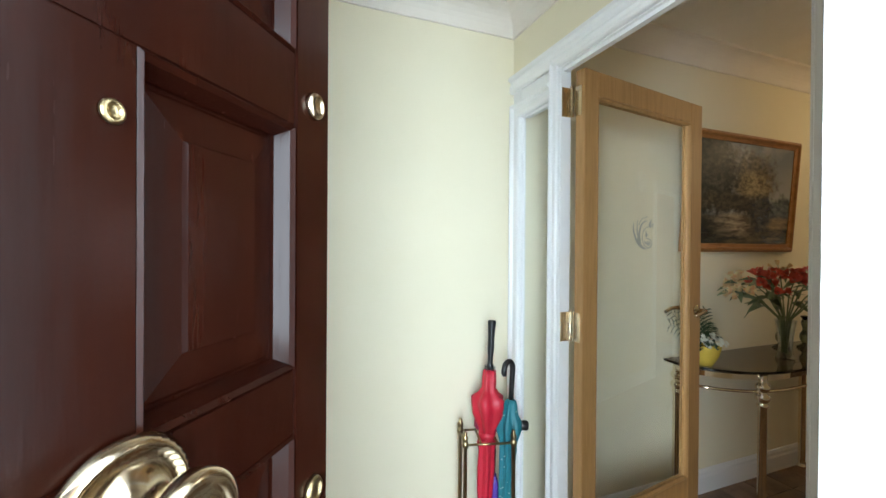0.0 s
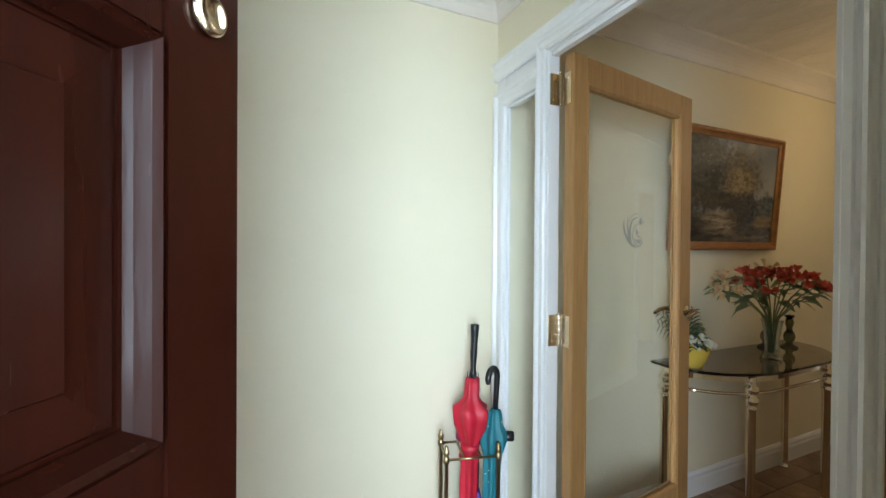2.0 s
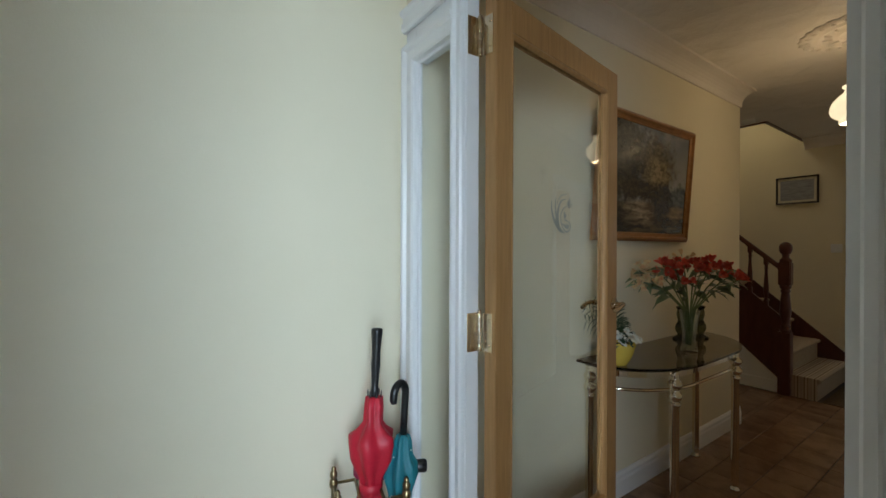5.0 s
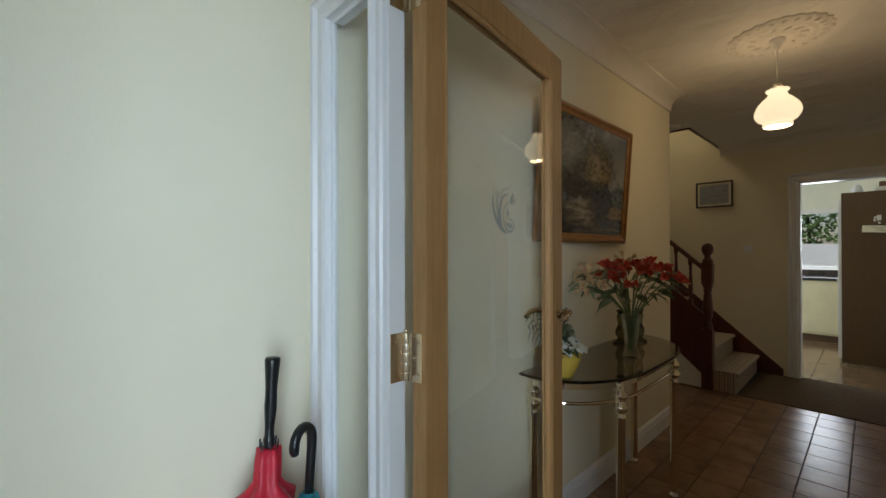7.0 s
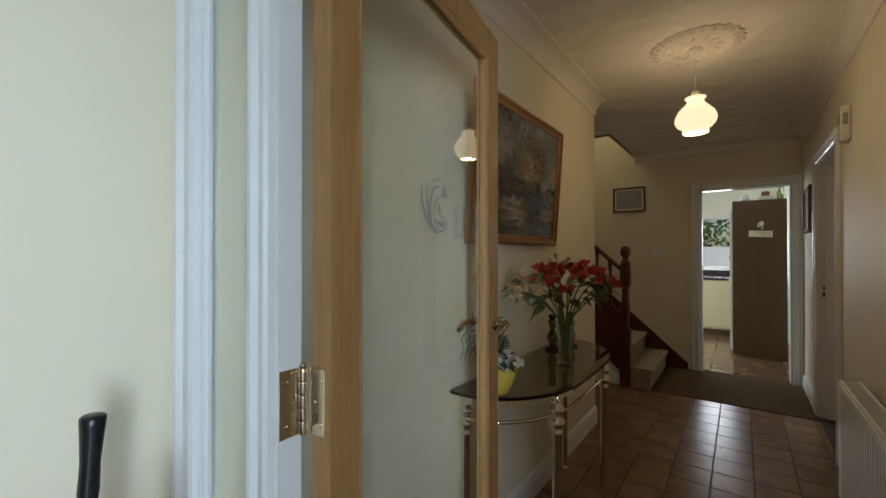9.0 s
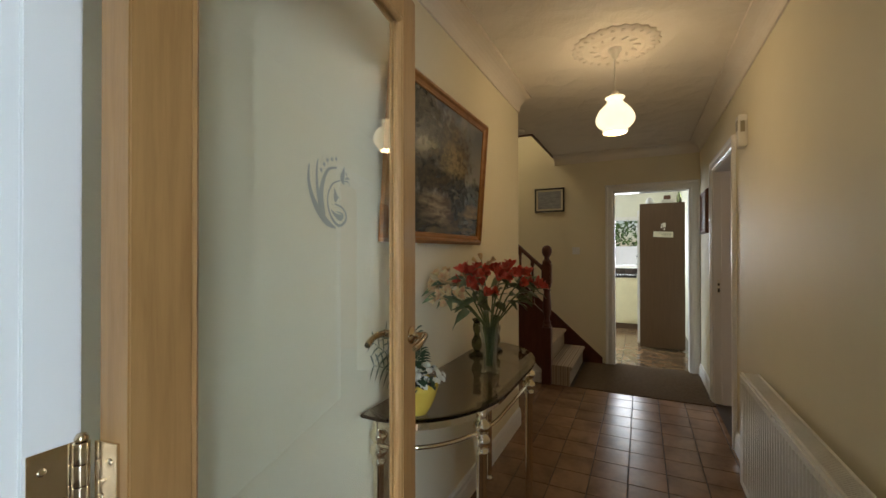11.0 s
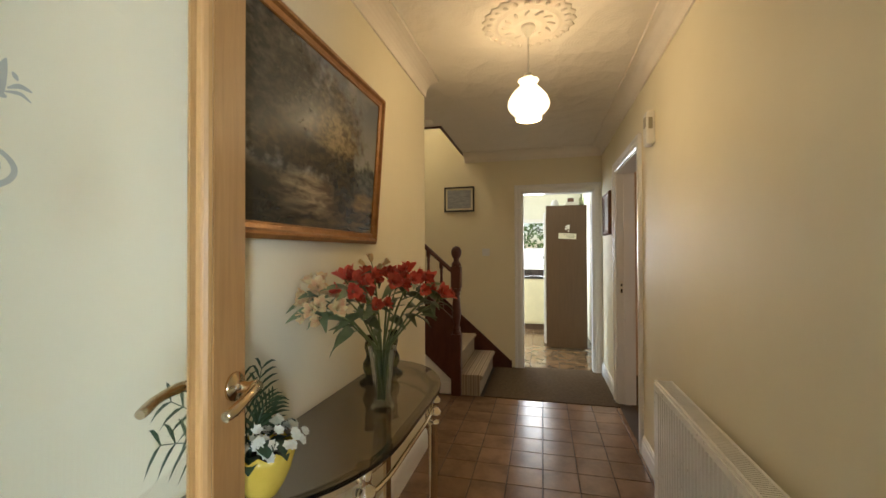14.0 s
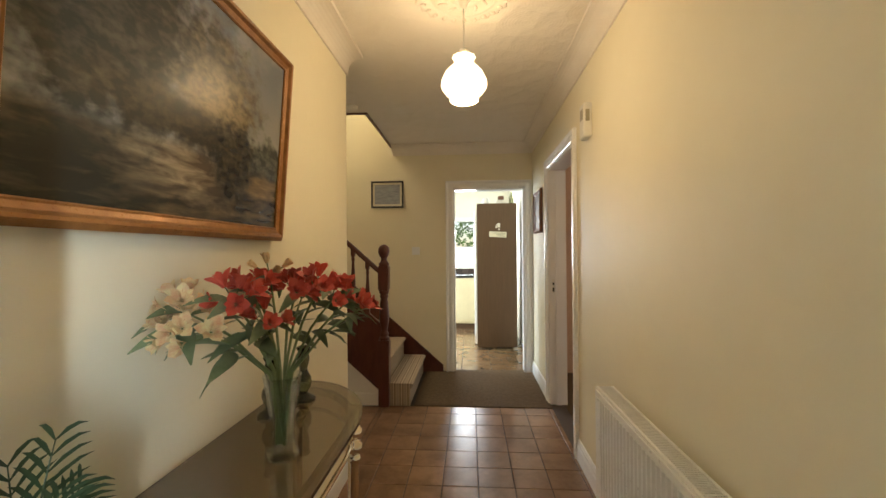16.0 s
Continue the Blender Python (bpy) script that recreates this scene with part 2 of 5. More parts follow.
def add_lathe(bm, profile, segs=24, at=(0, 0, 0), ripple=None, cap=True):
    rings = []
    for k, (r, z) in enumerate(profile):
        ring = []
        for i in range(segs):
            a = 2 * math.pi * i / segs
            rr = r * (1 + (ripple(a, k) if ripple else 0))
            ring.append(bm.verts.new((at[0] + rr * math.cos(a), at[1] + rr * math.sin(a), at[2] + z)))
        rings.append(ring)
    for a, b in zip(rings, rings[1:]):
        for i in range(segs):
            f = bm.faces.new((a[i], a[(i + 1) % segs], b[(i + 1) % segs], b[i]))
            f.smooth = True
    if cap:
        bm.faces.new(rings[0][::-1])
        bm.faces.new(rings[-1])


def add_tube(bm, pts, radius, segs=10, cap=True):
    """A round bar along pts; radius is a number or one for each point."""
    pts = [Vector(p) for p in pts]
    rad = radius if isinstance(radius, (list, tuple)) else [radius] * len(pts)
    rings, side = [], None
    for k, p in enumerate(pts):
        d = (pts[min(k + 1, len(pts) - 1)] - pts[max(k - 1, 0)]).normalized()
        if side is None:
            side = d.orthogonal().normalized()
        side = (side - d * side.dot(d)).normalized()
        up = d.cross(side)
        rings.append([bm.verts.new(p + rad[k] * (math.cos(2 * math.pi * i / segs) * side + math.sin(2 * math.pi * i / segs) * up)) for i in range(segs)])
    for a, b in zip(rings, rings[1:]):
        for i in range(segs):
            f = bm.faces.new((a[i], a[(i + 1) % segs], b[(i + 1) % segs], b[i]))
            f.smooth = True
    if cap:
        bm.faces.new(rings[0][::-1])
        bm.faces.new(rings[-1])


def add_sweep(bm, profile, path, up=(0, 0, 1), closed=False):
    """A moulding: the profile (across, out) carried along the path with mitred corners. across lies along side, out along up."""
    path = [Vector(p) for p in path]
    up = Vector(up)
    n = len(path)
    rings = []
    for k in range(n):
        a = path[k] - path[k - 1] if (k or closed) else path[1] - path[0]
        b = path[(k + 1) % n] - path[k] if (k < n - 1 or closed) else a
        a, b = a.normalized(), b.normalized()
        sa, sb = a.cross(up).normalized(), b.cross(up).normalized()
        s = (sa + sb)
        s = s / max(s.dot(sa), 1e-6)
        rings.append([bm.verts.new(path[k] + s * u + up * v) for u, v in profile])
    m = len(profile)
    loops = list(zip(rings, rings[1:])) + ([(rings[-1], rings[0])] if closed else [])
    for a, b in loops:
        for i in range(m):
            bm.faces.new((a[i], a[(i + 1) % m], b[(i + 1) % m], b[i]))
    if not closed:
        bm.faces.new(rings[0][::-1])
        bm.faces.new(rings[-1])


def add_prism(bm, poly, z0, z1, axis="z"):
    """A flat plate: poly in the plane across axis, from z0 to z1 along it."""
    def p(u, v, w):
        return {"z": (u, v, w), "x": (w, u, v), "y": (u, w, v)}[axis]
    lo = [bm.verts.new(p(u, v, z0)) for u, v in poly]
    hi = [bm.verts.new(p(u, v, z1)) for u, v in poly]
    bm.faces.new(lo[::-1])
    bm.faces.new(hi)
    for i in range(len(poly)):
        bm.faces.new((lo[i], lo[(i + 1) % len(poly)], hi[(i + 1) % len(poly)], hi[i]))


def thing(name, bm, material, parent=None, smooth=False, **tags):
    me = mesh_of(bm, name) if isinstance(bm, bmesh.types.BMesh) else bm
    if not me.materials:
        me.materials.append(material)
    if smooth:
        for p in me.polygons:
            p.use_smooth = True
    ob = new(name, me)
    if parent is not None:
        ob.parent = parent
    return tagged(ob, **tags)


def root(name, at, **tags):
    ob = new(name)
    ob.location = at
    ob.empty_display_size = 0.05
    bpy.context.view_layer.update()
    return tagged(ob, **tags)


def box_thing(name, dims, material, parent=None, bevel=0.0, **tags):
    bm = bmesh.new()
    add_box(bm, *dims, bevel=bevel)
    return thing(name, bm, material, parent, **tags)


# ---------------------------------------------------------------- the plan, in metres
LEFT, RIGHT, BACK = 1.745, 0.345, 6.07        # faces of the hall's walls
LEFT_PORCH = 1.768                            # porch wall, set further out to fit the camera's view of its trim
CEILING, PORCH_CEILING = 2.46, 2.40
PART0, PART1 = 1.185, 1.232                   # the glazed partition
STAIR0 = 5.06                                 # open side of the stairs
KFAR = 9.0

# walls
S = dict(kind="structure")
bm = bmesh.new()
add_box(bm, PART1, 4.03, LEFT, LEFT + 0.11, 0, CEILING)
add_box(bm, -1.1, PART1, LEFT_PORCH, LEFT + 0.11, 0, CEILING)
thing("wall_left", bm, CREAM, label="plain cream painted plaster wall", category="wall", **S)
bm = bmesh.new()
add_box(bm, 0.75, 4.335, RIGHT - 0.12, RIGHT, 0, CEILING)
add_box(bm, 5.175, BACK, RIGHT - 0.12, RIGHT, 0, CEILING)
add_box(bm, 4.335, 5.175, RIGHT - 0.12, RIGHT, 2.0, CEILING)
thing("wall_right", bm, CREAM, label="plain cream painted plaster wall with a doorway", category="wall", **S)
bm = bmesh.new()
KY0, KY1, KTOP = 0.43, 1.197, 1.985
add_box(bm, BACK, BACK + 0.12, KY1, 3.4, 0, 5.0)
add_box(bm, BACK, BACK + 0.12, -0.2, KY0, 0, CEILING + 0.2)
add_box(bm, BACK, BACK + 0.12, KY0, KY1, KTOP, CEILING + 0.2)
thing("wall_back", bm, CREAM, label="yellow cream painted wall with the kitchen doorway", category="wall", **S)
bm = bmesh.new()
add_box(bm, -1.2, -1.1, RIGHT, LEFT + 0.11, 0, CEILING)
thing("wall_porch_end", bm, CREAM, label="plain cream porch end wall", category="wall", **S)
# right jamb fitted to the camera's view, unseen left part cut to steer daylight
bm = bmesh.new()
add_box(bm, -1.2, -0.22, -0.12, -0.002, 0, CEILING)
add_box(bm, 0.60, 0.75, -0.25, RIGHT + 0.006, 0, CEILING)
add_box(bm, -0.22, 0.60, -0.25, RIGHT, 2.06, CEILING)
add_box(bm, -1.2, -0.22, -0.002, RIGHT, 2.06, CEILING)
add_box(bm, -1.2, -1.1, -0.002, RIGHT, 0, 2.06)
thing("wall_front", bm, WHITE, label="white painted front wall round the entrance, fitted to the camera view", category="wall", **S)
bm = bmesh.new()
add_box(bm, 4.03, STAIR0 + 0.03, 3.3, 3.4, 0, 5.0)
add_box(bm, 3.93, 4.03, LEFT + 0.11, 3.4, 0, CEILING)
add_box(bm, 4.03, BACK, 3.4, 3.5, 0, 5.0)
add_box(bm, 4.88, 4.98, 1.88, 3.4, CEILING + 0.02, 5.0)
add_box(bm, 4.98, BACK + 0.1, 1.78, 1.88, CEILING + 0.02, 5.0)
thing("wall_stairwell", bm, CREAM, label="cream walls closing the stairwell", category="wall", **S)

# ceilings
bm = bmesh.new()
add_box(bm, PART1, 4.98, -0.25, LEFT + 0.11, CEILING, CEILING + 0.02)
add_box(bm, 4.03, 4.98, LEFT + 0.11, 3.4, CEILING, CEILING + 0.02)
add_box(bm, 4.98, BACK, -0.25, 1.88, CEILING, CEILING + 0.02)
thing("ceiling", bm, ARTEX, label="off-white ceiling with swirled textured plaster", category="ceiling", **S)
bm = bmesh.new()
add_box(bm, -1.2, PART1, -0.25, LEFT + 0.11, PORCH_CEILING, CEILING + 0.02)
thing("ceiling_porch", bm, CEIL, label="plain white porch ceiling", category="ceiling", **S)
bm = bmesh.new()
add_box(bm, 4.6, BACK + 0.1, 1.7, 3.5, 5.0, 5.05)
thing("ceiling_landing", bm, CEIL, label="plain white landing ceiling", category="ceiling", **S)

# floors
bm = bmesh.new()
add_box(bm, -1.2, BACK + 0.02, -0.25, 3.4, -0.10, -0.006)
floor = thing("floor", bm, GROUT, label="screed and grout bed under the tiles", category="floor", **S)
bm = bmesh.new()
add_box(bm, 5.07, BACK + 0.06, RIGHT, 1.50, -0.004, 0.006, bevel=0.003)
thing("carpet_mat", bm, MAT_FLOOR, label="brown carpet mat laid before the kitchen doorway", category="carpet")

# outside
bm = bmesh.new()
add_box(bm, -300, 300, -300, -0.25, -0.35, -0.12)
thing("ground", bm, mat("concrete_drive", (0.30, 0.29, 0.27), 0.9, second=(0.22, 0.21, 0.2), scale=3, bump=0.3), label="pale concrete drive outside the entrance", category="ground", **S)


def moulding(name, profile, path, up, parent=None, material=WHITE, closed=False, **tags):
    bm = bmesh.new()
    add_sweep(bm, profile, path, up, closed)
    return thing(name, bm, material, parent, **tags)


# coving


def cove_profile(flip):
    pts = [(0.0, -0.105), (0.010, -0.105), (0.013, -0.092)]
    for d in (0, 15, 30, 45, 60, 75, 90):
        a = radians(d)
        pts.append((0.013 + 0.077 * (1 - math.cos(a)), -0.088 + 0.075 * math.sin(a)))
    pts += [(0.102, -0.013), (0.105, 0.0), (0.0, 0.0)]
    return [(u * flip, v) for u, v in pts]


TRIM = dict(kind="structure", category="coving", label="white plaster cove moulding under the ceiling")
moulding("coving_left", cove_profile(1), [(PART1, LEFT, CEILING), (4.03, LEFT, CEILING)], (0, 0, 1), None, CEIL, **TRIM)
moulding("coving_right", cove_profile(-1), [(PART1, RIGHT, CEILING), (BACK, RIGHT, CEILING)], (0, 0, 1), None, CEIL, **TRIM)
moulding("coving_back", cove_profile(-1), [(BACK, RIGHT, CEILING), (BACK, 1.86, CEILING)], (0, 0, 1), None, CEIL, **TRIM)
moulding("coving_porch", cove_profile(1), [(-1.1, LEFT_PORCH, PORCH_CEILING), (PART0, LEFT_PORCH, PORCH_CEILING), (PART0, RIGHT, PORCH_CEILING)], (0, 0, 1), None, CEIL, **TRIM)

# stairwell trim, dark wood
bm = bmesh.new()
add_box(bm, 4.975, 4.997, 1.862, 3.3, CEILING - 0.012, CEILING + 0.06)
add_box(bm, 4.975, BACK, 1.862, 1.884, CEILING - 0.012, CEILING + 0.06)
thing("trim_stairwell", bm, STAIRWOOD, label="dark wood edging round the stairwell opening", category="trim", **S)

# skirting boards
SKIRT = [(0, 0), (0.018, 0), (0.018, 0.085), (0.014, 0.097), (0.014, 0.112), (0.007, 0.125), (0, 0.128)]
SK = dict(kind="structure", category="skirting", label="white gloss moulded skirting board")


def skirt(name, a, b, flip):
    moulding(name, [(u * flip, v) for u, v in SKIRT], [a, b], (0, 0, 1), None, WHITE, **SK)


skirt("baseboard_left", (PART1 + 0.02, LEFT, 0), (4.03, LEFT, 0), 1)
skirt("baseboard_porch", (-1.1, LEFT_PORCH, 0), (PART0, LEFT_PORCH, 0), 1)
skirt("baseboard_right", (PART1 + 0.02, RIGHT, 0), (4.25, RIGHT, 0), -1)
skirt("baseboard_right_far", (5.25, RIGHT, 0), (BACK, RIGHT, 0), -1)

# architraves
ARCH = [(0, 0), (0, 0.012), (0.008, 0.018), (0.03, 0.018), (0.036, 0.013), (0.050, 0.013), (0.058, 0.024), (0.070, 0.026), (0.075, 0.020), (0.075, 0)]


def architrave(name, path, up, flip, width=1.0, **tags):
    return moulding(name, [(u * flip * width, v) for u, v in ARCH], path, up, None, WHITE, **tags)


AT = dict(kind="structure", category="architrave", label="white gloss moulded door architrave")
architrave("trim_kitchen_door", [(BACK, KY1, 0), (BACK, KY1, KTOP), (BACK, KY0, KTOP), (BACK, KY0, 0)], (-1, 0, 0), -1, 1.1, **AT)
architrave("trim_side_door", [(4.335, RIGHT, 0), (4.335, RIGHT, 2.0), (5.175, RIGHT, 2.0), (5.175, RIGHT, 0)], (0, 1, 0), 1, 1.0, **AT)
# door linings
bm = bmesh.new()
add_box(bm, BACK - 0.004, BACK + 0.13, KY1 - 0.016, KY1 + 0.002, 0, KTOP)
add_box(bm, BACK - 0.004, BACK + 0.13, KY0 - 0.002, KY0 + 0.016, 0, KTOP)
add_box(bm, BACK - 0.004, BACK + 0.13, KY0, KY1, KTOP - 0.016, KTOP + 0.002)
thing("door_frame_kitchen", bm, WHITE, label="white painted kitchen door lining", category="door frame", **S)
bm = bmesh.new()
add_box(bm, 4.333, 4.351, RIGHT - 0.14, RIGHT + 0.004, 0, 2.0)
add_box(bm, 5.159, 5.177, RIGHT - 0.14, RIGHT + 0.004, 0, 2.0)
add_box(bm, 4.335, 5.175, RIGHT - 0.14, RIGHT + 0.004, 1.984, 2.002)
add_box(bm, 5.147, 5.160, RIGHT - 0.10, RIGHT - 0.05, 0, 1.984)
thing("door_frame_side", bm, WHITE, label="white painted side door lining", category="door frame", **S)

# ---------------------------------------------------------------- glazed partition between porch and hall
DY0, DY1, DTOP = 0.645, 1.428, 2.034            # doorway in the partition
GY0, GY1, GTOP = 1.480, 1.700, 1.928           # left side light
GR0, GR1 = 0.41, 0.600                        # right side light
bm = bmesh.new()
add_box(bm, PART0, PART1, RIGHT, LEFT_PORCH, 2.10, PORCH_CEILING)
thing("wall_partition", bm, CREAM, label="cream wall above the inner doorway", category="wall", **S)
bm = bmesh.new()
add_box(bm, PART0, PART0 + 0.028, GY1, LEFT_PORCH, 0, 2.10, bevel=0.002)
add_box(bm, PART0, PART1, DY1, GY0, 0, 2.10, bevel=0.002)
add_box(bm, PART0, PART1, GR1, DY0, 0, 2.10, bevel=0.002)
add_box(bm, PART0, PART1, RIGHT, GR0, 0, 2.10, bevel=0.002)
add_box(bm, PART0 + 0.001, PART1 - 0.001, GY0, GY1, GTOP, 2.10)
add_box(bm, PART0 + 0.001, PART1 - 0.001, GR0, GR1, GTOP, 2.10)
add_box(bm, PART0 + 0.001, PART1 - 0.001, DY0, DY1, DTOP, 2.10)
add_box(bm, PART0 + 0.001, PART1 - 0.001, GY0, GY1, 0, 0.12)
add_box(bm, PART0 + 0.001, PART1 - 0.001, GR0, GR1, 0, 0.12)
# stop bead
add_box(bm, PART0 + 0.012, PART0 + 0.034, DY0 - 0.001, DY0 + 0.013, 0, DTOP)
add_box(bm, PART0 + 0.012, PART0 + 0.034, DY0, DY1, DTOP - 0.013, DTOP + 0.001)
partition = thing("window_1_frame", bm, WHITE, label="white gloss timber frame with narrow side lights", category="door frame", **S)
architrave("trim_partition", [(PART0, DY1 + 0.004, 0), (PART0, DY1 + 0.004, DTOP + 0.004), (PART0, DY0 - 0.004, DTOP + 0.004), (PART0, DY0 - 0.004, 0)], (-1, 0, 0), -1, 0.55, **AT)
moulding("trim_side_light", [(u * -0.86, v) for u, v in ARCH], [(PART0, GY1, 0.12), (PART0, GY1, GTOP), (PART0, GY0 + 0.0, GTOP)], (-1, 0, 0), None, WHITE, **AT)
moulding("trim_partition_head", [(u * -1.0, v) for u, v in ARCH], [(PART0 - 0.003, LEFT_PORCH, DTOP + 0.012), (PART0 - 0.003, RIGHT, DTOP + 0.012)], (-1, 0, 0), None, WHITE, **AT)
for nm, a, b in (("window_1", GY0, GY1), ("window_2", GR0, GR1)):
    g = box_thing(nm, (PART0 + 0.014, PART0 + 0.019, a, b, 0.12, GTOP), CLEAR, label="clear glass pane of a narrow side light", category="window", **S)
    g.visible_shadow = False
    moulding(nm + "_bead", [(0, 0), (0, 0.008), (0.004, 0.008), (0.008, 0.003), (0.008, 0)],
             [(PART0 + 0.013, a, 0.12), (PART0 + 0.013, b, 0.12), (PART0 + 0.013, b, GTOP), (PART0 + 0.013, a, GTOP)], (-1, 0, 0), None, WHITE, True,
             label="white glazing bead", category="trim", **S)

# ---------------------------------------------------------------- inner oak door, standing open
DOOR_Z = 0.008


def oak_door():
    W, H, T = 0.795, 2.012, 0.042
    d = root("glazed_door", (1.245, 1.368, DOOR_Z), label="oak inner door with full clear glass, standing open", category="door")
    d.rotation_euler = (0, 0, radians(9.0))
    st, sl, tr, br = 0.090, 0.072, 0.092, 0.30
    for dims in ((0, sl, 0, T, 0, H), (W - st, W, 0, T, 0, H)):
        box_thing("stile", dims, OAK, d, bevel=0.002)
    for dims in ((sl, W - st, 0.001, T - 0.001, H - tr, H), (sl, W - st, 0.001, T - 0.001, 0, br)):
        box_thing("rail", dims, OAK, d, bevel=0.002)
    for y, s in ((0.010, 1), (T - 0.010, -1)):
        bm = bmesh.new()
        prof = [(0, 0), (0, 0.009), (0.004, 0.011), (0.009, 0.008), (0.013, 0.003), (0.014, 0)]
        path = [(sl, y, br), (W - st, y, br), (W - st, y, H - tr), (sl, y, H - tr)]
        if s > 0:
            add_sweep(bm, [(-u, v) for u, v in prof], path, (0, -1, 0), True)
        else:
            add_sweep(bm, prof, path, (0, 1, 0), True)
        thing("glazing_bead", bm, OAK, d)
    g = box_thing("pane", (sl - 0.004, W - st + 0.004, T / 2 - 0.003, T / 2 + 0.003, br - 0.004, H - tr + 0.004), CLEAR, d, label="clear glass pane with an etched flower")
    g.visible_shadow = False

    # etched flower: ribbons on the pane's face
    bm = bmesh.new()
    def at(u, v):
        return (0.312 + (u - 100) / 355 * 0.146, 1.487 - (v - 90) / 488 * 0.143)

    def ribbon(pts, n=10):
        p = [(*at(u, v), w / 355 * 0.140 / 2) for u, v, w in pts]
        dense = []
        for k in range(len(p) - 1):
            p0, p1, p2, p3 = p[max(k - 1, 0)], p[k], p[k + 1], p[min(k + 2, len(p) - 1)]
            for i in range(n):
                q = i / n
                dense.append(tuple(0.5 * (2 * b1 + (c1 - a1) * q + (2 * a1 - 5 * b1 + 4 * c1 - d1) * q * q + (3 * b1 - a1 - 3 * c1 + d1) * q ** 3) for a1, b1, c1, d1 in zip(p0, p1, p2, p3)))
        dense.append(p[-1])
        rows = []
        for k, (x, z, w) in enumerate(dense):
            xa, za, _ = dense[max(k - 1, 0)]
            xb, zb, _ = dense[min(k + 1, len(dense) - 1)]
            L = math.hypot(xb - xa, zb - za) or 1
            nx, nz = -(zb - za) / L, (xb - xa) / L
            w = max(w, 0.0004)
            rows.append([bm.verts.new((x + nx * w, T / 2 - 0.0036, z + nz * w)), bm.verts.new((x - nx * w, T / 2 - 0.0036, z - nz * w))])
        for r1, r2 in zip(rows, rows[1:]):
            bm.faces.new((r1[0], r1[1], r2[1], r2[0]))
    ribbon([(115, 200, 8), (112, 300, 20), (140, 400, 28), (190, 480, 38), (250, 540, 34), (325, 575, 4)])
    ribbon([(180, 150, 6), (170, 230, 14), (175, 330, 20), (196, 440, 30)])
    ribbon([(335, 165, 8), (270, 190, 15), (230, 250, 22), (205, 350, 34), (203, 440, 52), (215, 500, 50)])
    ribbon([(365, 245, 6), (300, 280, 9), (262, 350, 10), (258, 430, 12), (290, 510, 14), (350, 555, 14), (402, 530, 14), (420, 490, 14), (405, 450, 12), (370, 425, 10), (315, 412, 7)])
    ribbon([(285, 455, 4), (320, 485, 20), (365, 500, 32), (392, 480, 12)])
    ribbon([(392, 480, 14), (360, 466, 8), (325, 462, 3)])
    ribbon([(402, 140, 4), (394, 180, 24), (384, 220, 40), (392, 255, 20), (404, 262, 4)])
    ribbon([(414, 175, 4), (420, 186, 12), (426, 198, 4)])
    ribbon([(405, 232, 4), (430, 214, 12), (456, 220, 4)])
    ribbon([(400, 246, 4), (430, 238, 9), (454, 256, 3)])
    ribbon([(312, 310, 4), (320, 340, 22), (324, 370, 36), (318, 398, 12)])
    ribbon([(335, 362, 14), (358, 366, 4)])
    for u, v in ((205, 215), (228, 172), (254, 137), (290, 120), (328, 108)):
        ribbon([(u - 3, v - 14, 5), (u, v, 21), (u + 3, v + 14, 5)], 5)
    thing("etched_flower", bm, ETCH, d, label="frosted etched flower motif")

    # lever handles
    for s, y in ((1, 0.0), (-1, T)):
        bm = bmesh.new()
        hx, hz = W - 0.036, 1.066
        add_lathe(bm, [(0.024, 0), (0.025, 0.003), (0.023, 0.006), (0.012, 0.009), (0.010, 0.012), (0.0095, 0.030), (0.012, 0.036), (0.012, 0.042)], 24)
        bmesh.ops.transform(bm, matrix=Matrix.Rotation(radians(90), 4, "X"), verts=bm.verts)
        pts = [(0.004, -0.040, 0), (-0.018, -0.046, 0.001), (-0.038, -0.05, -0.001), (-0.06, -0.052, -0.005), (-0.08, -0.050, -0.011), (-0.095, -0.047, -0.014)]
        add_tube(bm, pts, [0.010, 0.0095, 0.0085, 0.008, 0.009, 0.0075], 12)
        m = Matrix.Translation((hx, y, hz)) @ Matrix.Diagonal((1, s, 1, 1))
        bmesh.ops.transform(bm, matrix=m, verts=bm.verts)
        thing("lever_handle", bm, BRASS, d, label="polished brass lever handle")
    # butt hinges
    for z in (1.897, 1.052, 0.20):
        bm = bmesh.new()
        h = 0.055
        swing = Matrix.Translation((-0.008, 0.060, 0)) @ Matrix.Rotation(radians(-9), 4, "Z") @ Matrix.Translation((0.008, -0.060, 0))
        add_box(bm, -0.003, 0.0005, 0.012, 0.044, z - h, z + h, bevel=0.0006)
        add_box(bm, -0.047, -0.008, 0.0590, 0.0615, z - h, z + h, bevel=0.0006, rot=swing)
        for k in range(5):
            add_lathe(bm, [(0.0066, -0.0107), (0.0074, -0.0102), (0.0075, -0.0095), (0.0075, 0.0095), (0.0074, 0.0102), (0.0066, 0.0107)], 14, (-0.008, 0.0545, z - h + 0.011 + 0.022 * k))
        add_lathe(bm, [(0.005, 0), (0.0065, 0.003), (0.004, 0.008), (0.001, 0.009)], 12, (-0.008, 0.0545, z + h))
        for sx, sy, n in ((-0.0032, None, 3),):
            for k in range(n):
                g = bmesh.ops.create_icosphere(bm, subdivisions=2, radius=0.004)
                bmesh.ops.transform(bm, matrix=Matrix.Translation((-0.0034, 0.026 + (0.008 if k == 1 else -0.004), z - 0.036 + 0.036 * k)) @ Matrix.Diagonal((0.35, 1, 1, 1)), verts=g["verts"])
